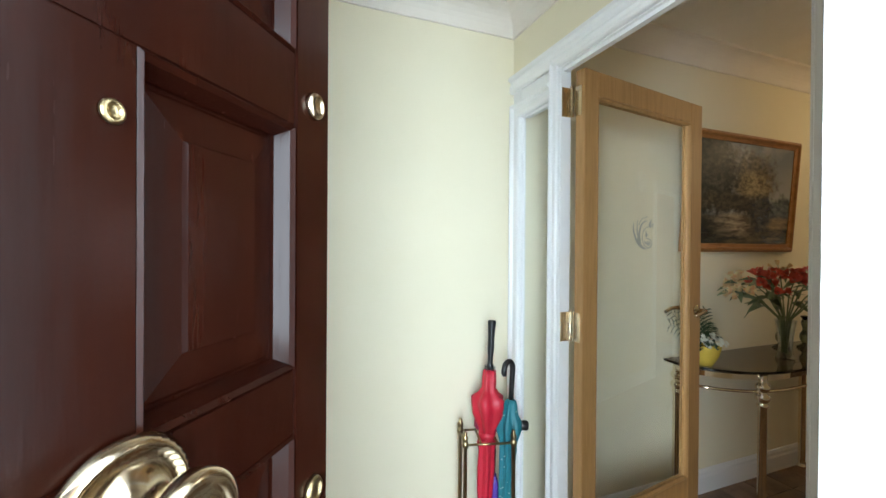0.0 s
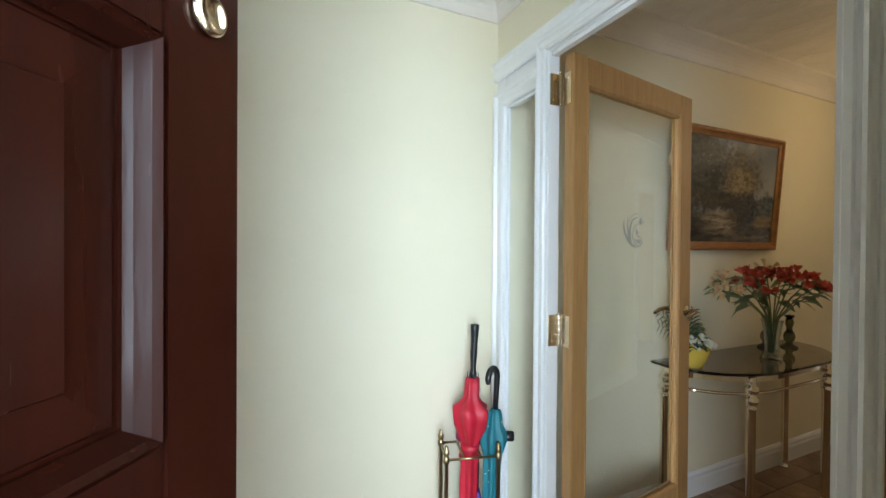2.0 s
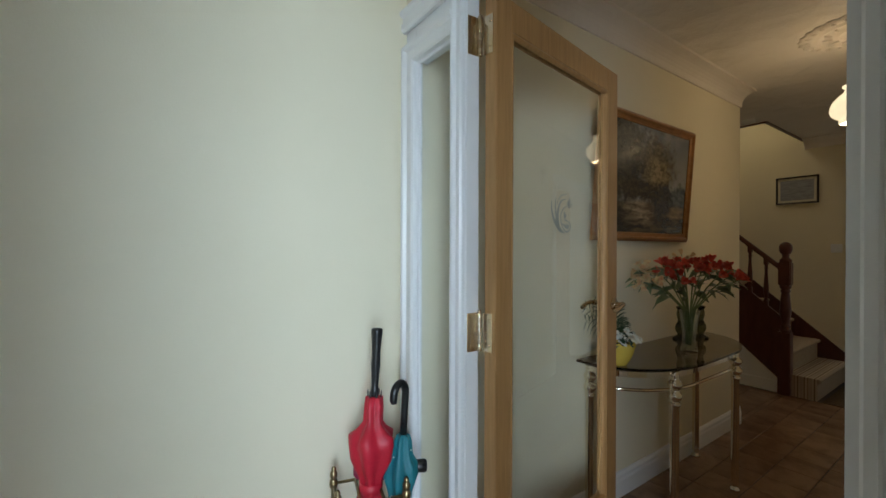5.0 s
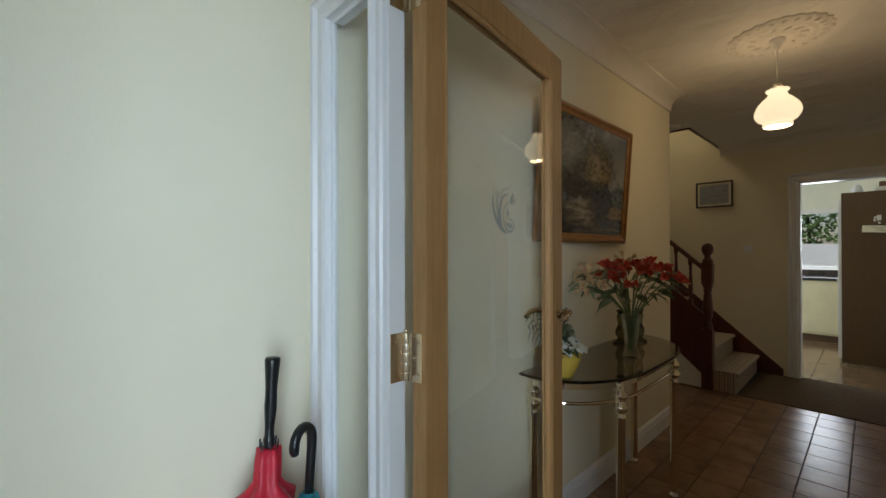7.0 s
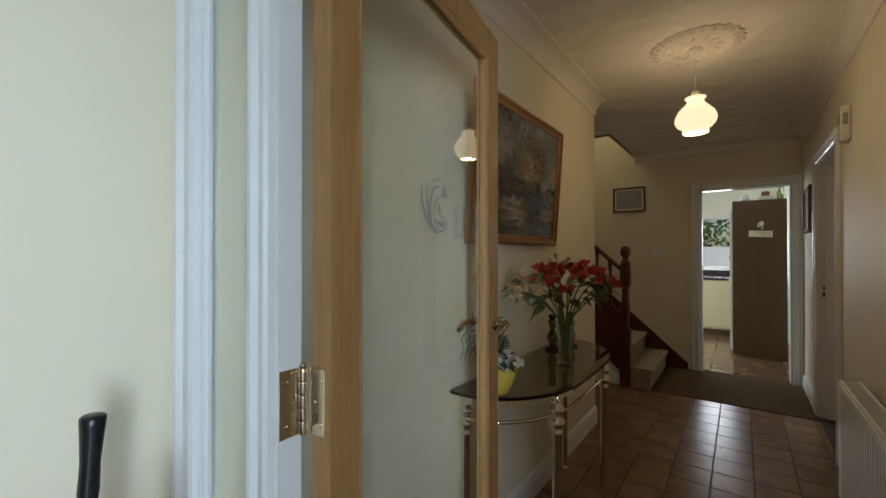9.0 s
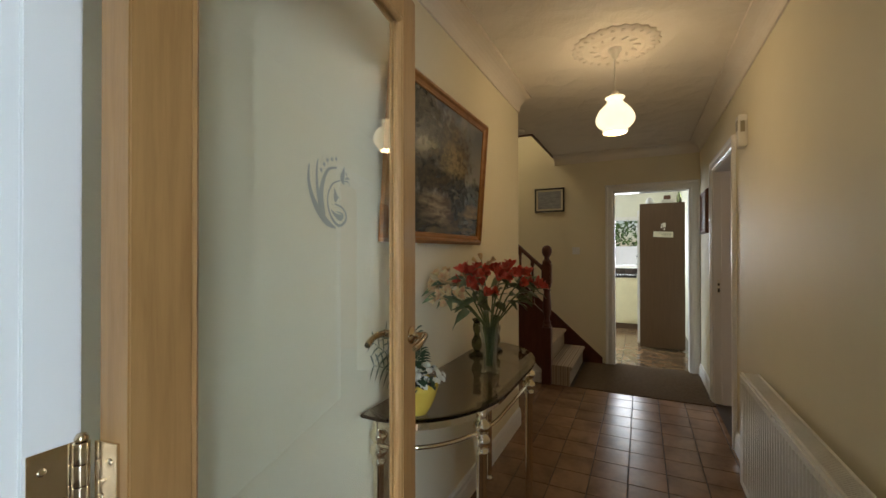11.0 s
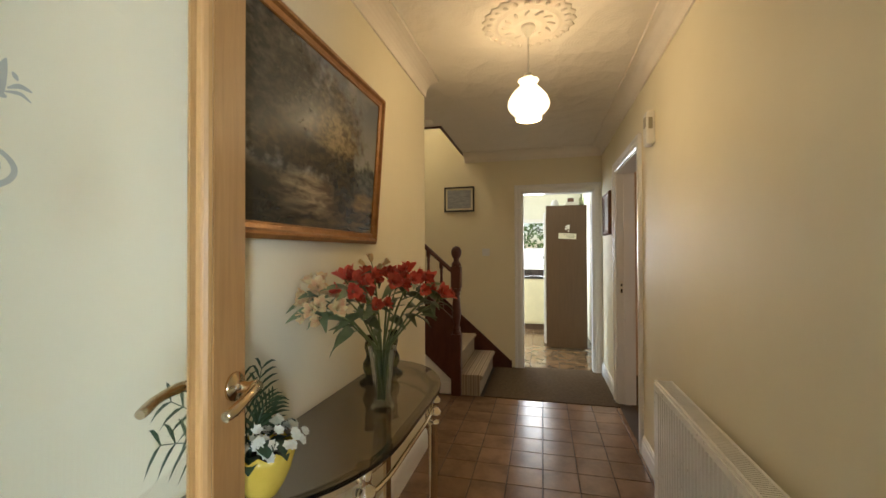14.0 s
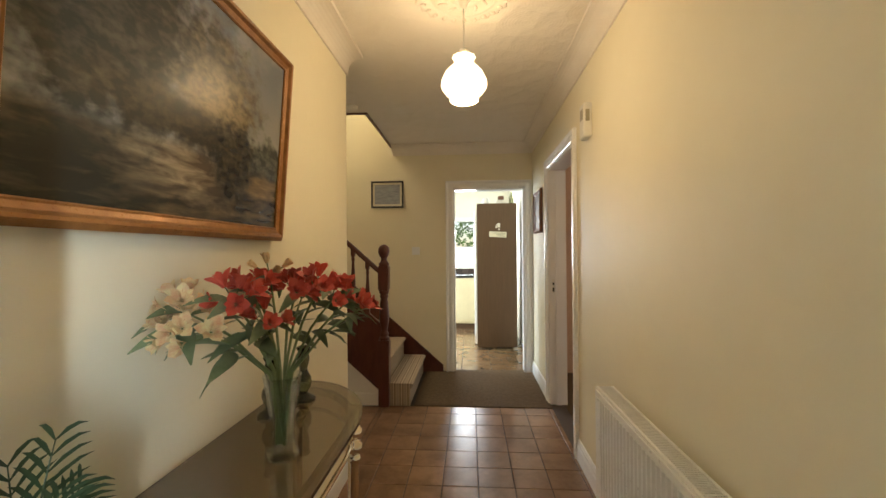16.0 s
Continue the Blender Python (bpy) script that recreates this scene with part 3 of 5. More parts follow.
        for k in range(3):
            g = bmesh.ops.create_icosphere(bm, subdivisions=2, radius=0.004)
            bmesh.ops.transform(bm, matrix=swing @ Matrix.Translation((-0.031 + (0.010 if k == 1 else -0.005), 0.0590, z - 0.036 + 0.036 * k)) @ Matrix.Diagonal((1, 0.35, 1, 1)), verts=g["verts"])
        thing("butt_hinge", bm, BRASS, d, label="polished brass butt hinge")
    return d


door = oak_door()

# ---------------------------------------------------------------- front door, six raised panels
def front_door():
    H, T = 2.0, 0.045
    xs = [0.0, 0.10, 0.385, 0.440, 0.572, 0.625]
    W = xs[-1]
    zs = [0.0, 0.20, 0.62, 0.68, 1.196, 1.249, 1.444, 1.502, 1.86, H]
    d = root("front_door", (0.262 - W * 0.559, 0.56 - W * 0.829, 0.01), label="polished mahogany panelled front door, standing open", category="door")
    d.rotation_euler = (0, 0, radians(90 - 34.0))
    for a, b in ((0, 1), (4, 5)):
        box_thing("stile", (xs[a], xs[b], 0, T, 0, H), MAHOG, d, bevel=0.002)
    for k in (0, 2, 4, 6, 8):
        box_thing("rail", (xs[1], xs[4], 0.001, T - 0.001, zs[k], zs[k + 1]), MAHOG, d, bevel=0.001)
    for k in (1, 3, 5, 7):
        box_thing("muntin", (xs[2], xs[3], 0.0005, T - 0.0005, zs[k], zs[k + 1]), MAHOG, d, bevel=0.001)
        for a in (1, 3):
            x0, x1, z0, z1 = xs[a], xs[a + 1], zs[k], zs[k + 1]
            bm = bmesh.new()
            add_box(bm, x0 - 0.004, x1 + 0.004, 0.016, T - 0.016, z0 - 0.004, z1 + 0.004)
            for y, s in ((0.016, 1), (T - 0.016, -1)):
                def ring(i, dep):
                    return [bm.verts.new((px, y - s * dep, pz)) for px, pz in ((x0 + i, z0 + i), (x1 - i, z0 + i), (x1 - i, z1 - i), (x0 + i, z1 - i))]
                r = [ring(0.012, 0.0), ring(0.014, 0.002), ring(0.036, 0.0045), ring(0.0375, 0.0075)]
                for a1, b1 in zip(r, r[1:]):
                    for i in range(4):
                        bm.faces.new((a1[i], a1[(i + 1) % 4], b1[(i + 1) % 4], b1[i]))
                bm.faces.new(r[-1])
                prof = [(0, 0), (0, 0.015), (0.002, 0.017), (0.005, 0.014), (0.008, 0.007), (0.010, 0.003), (0.010, 0)]
                path = [(x0, y, z0), (x1, y, z0), (x1, y, z1), (x0, y, z1)]
                add_sweep(bm, [(-u, v) for u, v in prof] if s > 0 else prof, path, (0, -s, 0), True)
            thing("panel", bm, MAHOG, d)

    def disc(name, prof, x, z, m, y=0.0, segs=28, **kw):
        bm = bmesh.new()
        add_lathe(bm, prof, segs)
        bmesh.ops.transform(bm, matrix=Matrix.Translation((x, y, z)) @ Matrix.Rotation(radians(90), 4, "X"), verts=bm.verts)
        thing(name, bm, m, d, **kw)
    # centre knob on a roped back plate
    def rope(a, k):
        return 0.02 * math.cos(40 * a) if k in (3, 4, 5) else 0
    bm = bmesh.new()
    add_lathe(bm, [(0.036, 0.0), (0.037, 0.003), (0.035, 0.005), (0.034, 0.007), (0.031, 0.008), (0.029, 0.006), (0.022, 0.007), (0.015, 0.012), (0.012, 0.018), (0.011, 0.026), (0.013, 0.030), (0.022, 0.033), (0.0255, 0.036), (0.0265, 0.040), (0.0255, 0.044), (0.022, 0.046), (0.019, 0.044), (0.012, 0.045), (0.007, 0.049), (0.002, 0.050)], 80, (0, 0, 0), rope)
    bmesh.ops.transform(bm, matrix=Matrix.Translation((0.430, 0, 1.222)) @ Matrix.Rotation(radians(90), 4, "X"), verts=bm.verts)
    thing("door_knob", bm, BRASS, d, label="polished brass centre knob")
    disc("door_viewer", [(0.0058, 0), (0.0058, 0.0015), (0.0044, 0.003), (0.0032, 0.0025), (0.0032, 0.001), (0.0008, 0.001)], 0.427, 1.408, ANTBRASS)
    for z in (1.468, 1.137):
        disc("lock_cylinder", [(0.0115, 0), (0.0115, 0.003), (0.0095, 0.0055), (0.008, 0.005), (0.0075, 0.0035), (0.001, 0.0035)], 0.598, z, BRASS if z > 1.3 else ANTBRASS)
    return d


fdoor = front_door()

# ---------------------------------------------------------------- console table
TX, TY, TZ = 2.68, LEFT - 0.012, 0.78


def table_outline(inset=0.0, n=14):
    hw, dep, r = 0.60 - inset, 0.375 - inset, 0.36 - inset * 0.6
    pts = [(-hw, 0.0 - inset * 0.4), (-hw, -0.05)]
    ex = 0.42 - inset * 0.55
    for k in range(n + 1):
        a = radians(180 + 90 * k / n)
        pts.append((-hw + ex + ex * math.cos(a), -0.05 + (dep - 0.05) * math.sin(a)))
    for k in range(n + 1):
        a = radians(270 + 90 * k / n)
        pts.append((hw - ex + ex * math.cos(a), -0.05 + (dep - 0.05) * math.sin(a)))
    pts.append((hw, 0.0 - inset * 0.4))
    return pts


def console_table():
    t = root("console_table", (TX, TY, 0), label="brass console table with smoked glass top against the wall", category="table")
    bm = bmesh.new()
    o = table_outline()
    add_prism(bm, [p for k, p in enumerate(o) if k == 0 or math.hypot(p[0] - o[k - 1][0], p[1] - o[k - 1][1]) > 1e-4], TZ - 0.012, TZ)
    bmesh.ops.bevel(bm, geom=[e for e in bm.edges if abs(e.verts[0].co.z - e.verts[1].co.z) < 1e-6], offset=0.003, segments=2, affect="EDGES")
    top = thing("glass_top", bm, SMOKE, t, label="smoked glass top with rounded front")
    for z, h, w, nm in ((TZ - 0.036, 0.024, 0.008, "apron_rail"), (TZ - 0.105, 0.014, 0.007, "lower_rail")):
        bm = bmesh.new()
        o = table_outline(0.037)
        path = [(x, y, z) for k, (x, y) in enumerate(o) if 0 < k < len(o) - 1 and (k == 1 or math.hypot(x - o[k - 1][0], y - o[k - 1][1]) > 1e-4)]
        if nm == "apron_rail":
            add_sweep(bm, [(-w, -h / 2), (w, -h / 2), (w, h / 2), (-w, h / 2)], path)
        else:
            add_tube(bm, path, 0.0075, 10)
        thing(nm, bm, TABLEMETAL, t)
    for x, y in ((-0.545, -0.035), (0.545, -0.035), (-0.33, -0.322), (0.33, -0.322)):
        bm = bmesh.new()
        prof = [(0.020, 0.0), (0.024, 0.006), (0.024, 0.016), (0.016, 0.024), (0.013, 0.034), (0.018, 0.040), (0.0185, 0.05), (0.0185, 0.60),
                (0.022, 0.604), (0.026, 0.612), (0.022, 0.620), (0.017, 0.626), (0.024, 0.632), (0.030, 0.642), (0.032, 0.65), (0.030, 0.658), (0.022, 0.668),
                (0.016, 0.674), (0.022, 0.682), (0.029, 0.692), (0.031, 0.70), (0.029, 0.708), (0.020, 0.718), (0.016, 0.724), (0.019, 0.732), (0.019, TZ - 0.013)]
        add_lathe(bm, prof, 20, (x, y, 0))
        thing("leg", bm, TABLEMETAL, t)
    return t


console_table()

# ---------------------------------------------------------------- large framed painting
def painting_material():
    m = bpy.data.materials.new("landscape_oil_paint")
    m.use_nodes = True
    t = m.node_tree
    b = t.nodes["Principled BSDF"]
    b.inputs["Roughness"].default_value = 0.24
    b.inputs["Specular IOR Level"].default_value = 0.4
    co = t.nodes.new("ShaderNodeTexCoord")
    sep = t.nodes.new("ShaderNodeSeparateXYZ")
    t.links.new(co.outputs["Object"], sep.inputs[0])

    def noise_tex(scale, detail=8, dist=0.0, st=(1, 1, 1)):
        mp = t.nodes.new("ShaderNodeMapping")
        mp.inputs["Scale"].default_value = st
        t.links.new(co.outputs["Object"], mp.inputs[0])
        n = t.nodes.new("ShaderNodeTexNoise")
        n.inputs["Scale"].default_value, n.inputs["Detail"].default_value, n.inputs["Distortion"].default_value = scale, detail, dist
        t.links.new(mp.outputs[0], n.inputs[0])
        return n.outputs[0]

    def math_node(op, a, b2=None, c=None):
        n = t.nodes.new("ShaderNodeMath")
        n.operation = op
        for k, v in enumerate((a, b2, c)):
            if v is None:
                continue
            if isinstance(v, (int, float)):
                n.inputs[k].default_value = v
            else:
                t.links.new(v, n.inputs[k])
        return n.outputs[0]

    def step(v, a, b2):
        n = t.nodes.new("ShaderNodeMapRange")
        n.inputs[1].default_value, n.inputs[2].default_value = a, b2
        t.links.new(v, n.inputs[0])
        return n.outputs[0]

    def blend(f, c1, c2):
        n = t.nodes.new("ShaderNodeMix")
        n.data_type = "RGBA"
        t.links.new(f, n.inputs[0])
        for k, c in ((6, c1), (7, c2)):
            if isinstance(c, tuple):
                n.inputs[k].default_value = (*c, 1)
            else:
                t.links.new(c, n.inputs[k])
        return n.outputs[2]

    def blob(cx, cz, rx, rz):
        dx = math_node("DIVIDE", math_node("SUBTRACT", sep.outputs[0], cx), rx)
        dz = math_node("DIVIDE", math_node("SUBTRACT", sep.outputs[2], cz), rz)
        return math_node("SQRT", math_node("ADD", math_node("MULTIPLY", dx, dx), math_node("MULTIPLY", dz, dz)))

    leaf = noise_tex(44, 7, 0.2, (0.75, 1, 1.25))
    dab = noise_tex(18, 10, 0.3)
    big = noise_tex(4, 5, 0.3)
    streak = noise_tex(8, 9, 0.3, (1, 1, 4.5))

    def mass(cx, cz, rx, rz, ragged, soft):
        edge = math_node("ADD", math_node("MULTIPLY", dab, ragged), math_node("MULTIPLY", leaf, ragged * 0.45))
        return step(math_node("ADD", blob(cx, cz, rx, rz), edge), 1.0 + ragged * 0.72 + soft * 0.7, 1.0 + ragged * 0.72 - soft * 0.7)

    # grey-blue sky, paler towards the skyline
    col = blend(step(math_node("ADD", sep.outputs[2], math_node("MULTIPLY", big, 0.22)), 0.30, 0.66), (0.380, 0.362, 0.307), (0.173, 0.190, 0.226))
    col = blend(step(big, 0.52, 0.75), col, (0.435, 0.418, 0.380))
    # far trees along the skyline
    col = blend(mass(0.36, 0.235, 0.16, 0.09, 1.0, 0.22), col, blend(step(leaf, 0.40, 0.66), (0.044, 0.048, 0.040), (0.136, 0.136, 0.109)))
    # dark ground with paler strokes
    g = step(math_node("ADD", sep.outputs[2], math_node("MULTIPLY", big, 0.10)), 0.275, 0.235)
    col = blend(g, col, blend(step(streak, 0.42, 0.72), (0.029, 0.025, 0.018), (0.181, 0.128, 0.065)))
    col = blend(mass(0.33, 0.165, 0.14, 0.035, 0.9, 0.5), col, blend(step(streak, 0.4, 0.65), (0.090, 0.064, 0.029), (0.290, 0.190, 0.081)))
    path_f = mass(-0.03, 0.165, 0.22, 0.065, 1.0, 0.55)
    col = blend(path_f, col, blend(step(streak, 0.40, 0.64), (0.110, 0.076, 0.044), (0.430, 0.330, 0.195)))
    # brown crown with a golden heart, the gold partly painted lamp sheen
    col = blend(mass(0.06, 0.40, 0.21, 0.165, 1.3, 0.42), col, blend(step(leaf, 0.38, 0.66), (0.062, 0.053, 0.035), (0.188, 0.147, 0.094)))
    col = blend(mass(0.07, 0.375, 0.14, 0.075, 1.1, 0.6), col, blend(step(leaf, 0.36, 0.64), (0.100, 0.075, 0.040), (0.400, 0.300, 0.150)))
    # dark trees, undergrowth and the bush by the path
    col = blend(mass(-0.27, 0.44, 0.24, 0.26, 0.9, 0.36), col, blend(step(leaf, 0.40, 0.70), (0.025, 0.025, 0.020), (0.077, 0.070, 0.050)))
    col = blend(mass(-0.08, 0.275, 0.28, 0.055, 1.1, 0.45), col, blend(step(leaf, 0.42, 0.70), (0.037, 0.031, 0.021), (0.106, 0.080, 0.045)))
    col = blend(mass(0.165, 0.215, 0.10, 0.115, 1.0, 0.35), col, blend(step(leaf, 0.42, 0.72), (0.018, 0.018, 0.015), (0.100, 0.081, 0.048)))
    col = blend(mass(-0.36, 0.08, 0.22, 0.10, 0.8, 0.5), col, blend(step(streak, 0.5, 0.75), (0.021, 0.020, 0.015), (0.090, 0.073, 0.045)))
    t.links.new(col, b.inputs["Base Color"])
    bp = t.nodes.new("ShaderNodeBump")
    bp.inputs["Strength"].default_value, bp.inputs["Distance"].default_value = 0.22, 0.002
    t.links.new(noise_tex(70, 5, 0.5), bp.inputs["Height"])
    t.links.new(bp.outputs[0], b.inputs["Normal"])
    return m


def framed_picture(name, w, h, fw, depth, frame_mat, art_mat, label, at, rot, mount=0.0, mount_mat=None):
    """Stands in the xz plane, front towards -y, its lower edge's middle at the origin."""
    r = root(name, at, label=label, category="picture")
    r.rotation_euler = rot
    bm = bmesh.new()
    prof = [(0, 0), (0, depth * 0.6), (fw * 0.15, depth * 0.8), (fw * 0.3, depth), (fw * 0.45, depth * 0.95), (fw * 0.6, depth * 0.66), (fw * 0.85, depth * 0.5), (fw * 0.93, depth * 0.55), (fw, depth * 0.45), (fw, 0)]
    path = [(-w / 2, 0, 0), (w / 2, 0, 0), (w / 2, 0, h), (-w / 2, 0, h)]
    add_sweep(bm, [(-u, v) for u, v in prof], path, (0, -1, 0), True)
    thing("frame", bm, frame_mat, r)
    bm = bmesh.new()
    add_box(bm, -w / 2 + fw * 0.8, w / 2 - fw * 0.8, -depth * 0.35, -0.002, fw * 0.8, h - fw * 0.8)
    thing("canvas" if mount == 0 else "mount", bm, art_mat if mount == 0 else mount_mat, r)
    if mount:
        bm = bmesh.new()
        add_box(bm, -w / 2 + fw + mount, w / 2 - fw - mount, -depth * 0.35 - 0.002, -0.003, fw + mount, h - fw - mount)
        thing("print", bm, art_mat, r)
    return r


PAINT = painting_material()
framed_picture("painting", 0.945, 0.655, 0.047, 0.03, GOLD, PAINT, "dark woodland landscape painting in a gilded wooden frame on the wall",
               (2.645, LEFT - 0.018, 1.342), (radians(4.0), 0, 0))

# ---------------------------------------------------------------- staircase
RISE, GO, Y1 = 0.188, 0.212, 1.512


def stair_carpet():
    m = bpy.data.materials.new("striped_stair_carpet")
    m.use_nodes = True
    t = m.node_tree
    b = t.nodes["Principled BSDF"]
    b.inputs["Roughness"].default_value = 0.95
    b.inputs["Specular IOR Level"].default_value = 0.1
    co = t.nodes.new("ShaderNodeTexCoord")
    sep = t.nodes.new("ShaderNodeSeparateXYZ")
    t.links.new(co.outputs["Object"], sep.inputs[0])
    w = t.nodes.new("ShaderNodeTexWave")
    w.inputs["Scale"].default_value, w.inputs["Distortion"].default_value = 14.0, 0.3
    w.bands_direction = "Y"
    t.links.new(co.outputs["Object"], w.inputs[0])
    w2 = t.nodes.new("ShaderNodeTexWave")
    w2.inputs["Scale"].default_value, w2.inputs["Distortion"].default_value = 5.3, 0.2
    w2.bands_direction = "Y"
    t.links.new(co.outputs["Object"], w2.inputs[0])
    mx = t.nodes.new("ShaderNodeMix")
    mx.data_type = "RGBA"
    mx.inputs[6].default_value, mx.inputs[7].default_value = (0.17, 0.12, 0.085, 1), (0.52, 0.42, 0.31, 1)
    t.links.new(w.outputs[1], mx.inputs[0])
    mx2 = t.nodes.new("ShaderNodeMix")
    mx2.data_type = "RGBA"
    mx2.inputs[7].default_value = (0.36, 0.29, 0.22, 1)
    t.links.new(mx.outputs[2], mx2.inputs[6])
    t.links.new(w2.outputs[1], mx2.inputs[0])
    t.links.new(mx2.outputs[2], b.inputs["Base Color"])
    n = t.nodes.new("ShaderNodeTexNoise")
    n.inputs["Scale"].default_value = 600
    t.links.new(co.outputs["Object"], n.inputs[0])
    bp = t.nodes.new("ShaderNodeBump")
    bp.inputs["Strength"].default_value, bp.inputs["Distance"].default_value = 0.5, 0.003
    t.links.new(n.outputs[0], bp.inputs["Height"])
    t.links.new(bp.outputs[0], b.inputs["Normal"])
    return m


STRIPES = stair_carpet()


def staircase():
    s = root("staircase", (5.55, 2.2, 0), label="dark wooden staircase with beige carpet treads", category="stairs")
    inv = s.matrix_world.inverted()

    def put(name, bm, m, **kw):
        bmesh.ops.transform(bm, matrix=inv, verts=bm.verts)
        return thing(name, bm, m, s, **kw)
    for k in range(8):
        bm = bmesh.new()
        y = Y1 + GO * k
        x0 = STAIR0 + 0.035 if k else STAIR0 + 0.012
        poly = [(y + 0.02, 0 if k == 0 else RISE * k - 0.02), (y + 0.02, RISE * (k + 1) - 0.045), (y + 0.004, RISE * (k + 1) - 0.036), (y - 0.006, RISE * (k + 1) - 0.022), (y - 0.004, RISE * (k + 1) - 0.008),
                (y + 0.012, RISE * (k + 1)), (y + GO + 0.03, RISE * (k + 1)), (y + GO + 0.03, 0 if k == 0 else RISE * k - 0.02)]
        add_prism(bm, poly, x0, BACK - 0.025, "x")
        put("carpeted_step", bm, STRIPES if k == 0 else BEIGECARPET, label="striped carpet on the lowest step" if k == 0 else "")
    # outer string
    sl = 0.886
    bm = bmesh.new()
    add_prism(bm, [(1.77, 0.115), (3.3, 0.115 + sl * 1.53), (3.3, 0.69 + sl * 1.53), (1.77, 0.69)], STAIR0 - 0.005, STAIR0 + 0.03, "x")
    put("outer_string", bm, STAIRWOOD)
    bm = bmesh.new()
    add_prism(bm, [(1.80, 0.0), (3.3, 0.0), (3.3, 0.115 + sl * 1.53), (1.80, 0.135)], STAIR0 + 0.006, STAIR0 + 0.028, "x")
    put("understair_panel", bm, WHITE, label="white painted panel under the stairs")
    bm = bmesh.new()
    add_box(bm, STAIR0 - 0.012, STAIR0 + 0.006, 1.80, 3.3, 0.006, 0.11, bevel=0.004)
    put("understair_skirting", bm, WHITE)
    # wall string
    bm = bmesh.new()
    add_prism(bm, [(1.315, 0.0), (1.315, 0.075), (1.345, 0.10), (3.3, 0.10 + 0.886 * 1.955), (3.3, 1.2), (1.75, 0.0)], BACK - 0.028, BACK - 0.002, "x")
    put("wall_string", bm, STAIRWOOD)
    # newel post
    bm = bmesh.new()
    nx, ny, h = STAIR0 + 0.012, 1.748, 0.045
    add_box(bm, nx - h, nx + h, ny - h, ny + h, 0.0, 0.56, bevel=0.005)
    add_box(bm, nx - h, nx + h, ny - h, ny + h, 0.975, 1.185, bevel=0.008)
    add_lathe(bm, [(0.036, 0.555), (0.044, 0.565), (0.044, 0.58), (0.030, 0.592), (0.037, 0.602), (0.037, 0.615), (0.026, 0.63), (0.028, 0.65), (0.039, 0.70), (0.043, 0.75), (0.040, 0.80),
                   (0.033, 0.88), (0.028, 0.91), (0.036, 0.92), (0.036, 0.93), (0.029, 0.94), (0.042, 0.955), (0.042, 0.978)], 20, (nx, ny, 0))
    add_lathe(bm, [(0.040, 1.183), (0.044, 1.19), (0.044, 1.205), (0.030, 1.22), (0.024, 1.235), (0.028, 1.245), (0.024, 1.25), (0.036, 1.262), (0.046, 1.285), (0.049, 1.308), (0.046, 1.332), (0.034, 1.352), (0.016, 1.363), (0.004, 1.366)], 20, (nx, ny, 0))
    put("newel_post", bm, STAIRWOOD)
    # hand rail
    bm = bmesh.new()
    add_sweep(bm, [(-0.028, -0.02), (0.028, -0.02), (0.031, 0.0), (0.026, 0.018), (0.012, 0.026), (-0.012, 0.026), (-0.026, 0.018), (-0.031, 0.0)],
              [(nx, ny + 0.04, 1.135), (nx, 3.3, 1.135 + sl * (3.3 - ny - 0.04))], (0, 0, 1))
    put("hand_rail", bm, STAIRWOOD)
    for k in range(9):
        y = 1.89 + 0.125 * k
        zb, zt = 0.69 + sl * (y - 1.77) - 0.01, 1.135 + sl * (y - ny - 0.04)
        L = zt - zb
        bm = bmesh.new()
        add_box(bm, nx - 0.018, nx + 0.018, y - 0.018, y + 0.018, zb - 0.02, zb + 0.10 * L, bevel=0.003)
        add_lathe(bm, [(r, zb + q * L) for r, q in [(0.012, 0.09), (0.018, 0.11), (0.012, 0.14), (0.017, 0.2), (0.021, 0.3), (0.019, 0.42), (0.013, 0.62), (0.011, 0.74), (0.017, 0.78), (0.011, 0.81), (0.015, 0.85)]], 12, (nx, y, 0))
        add_box(bm, nx - 0.017, nx + 0.017, y - 0.017, y + 0.017, zb + 0.84 * L, zt + 0.005, bevel=0.003)
        put("baluster", bm, STAIRWOOD)
    return s


staircase()

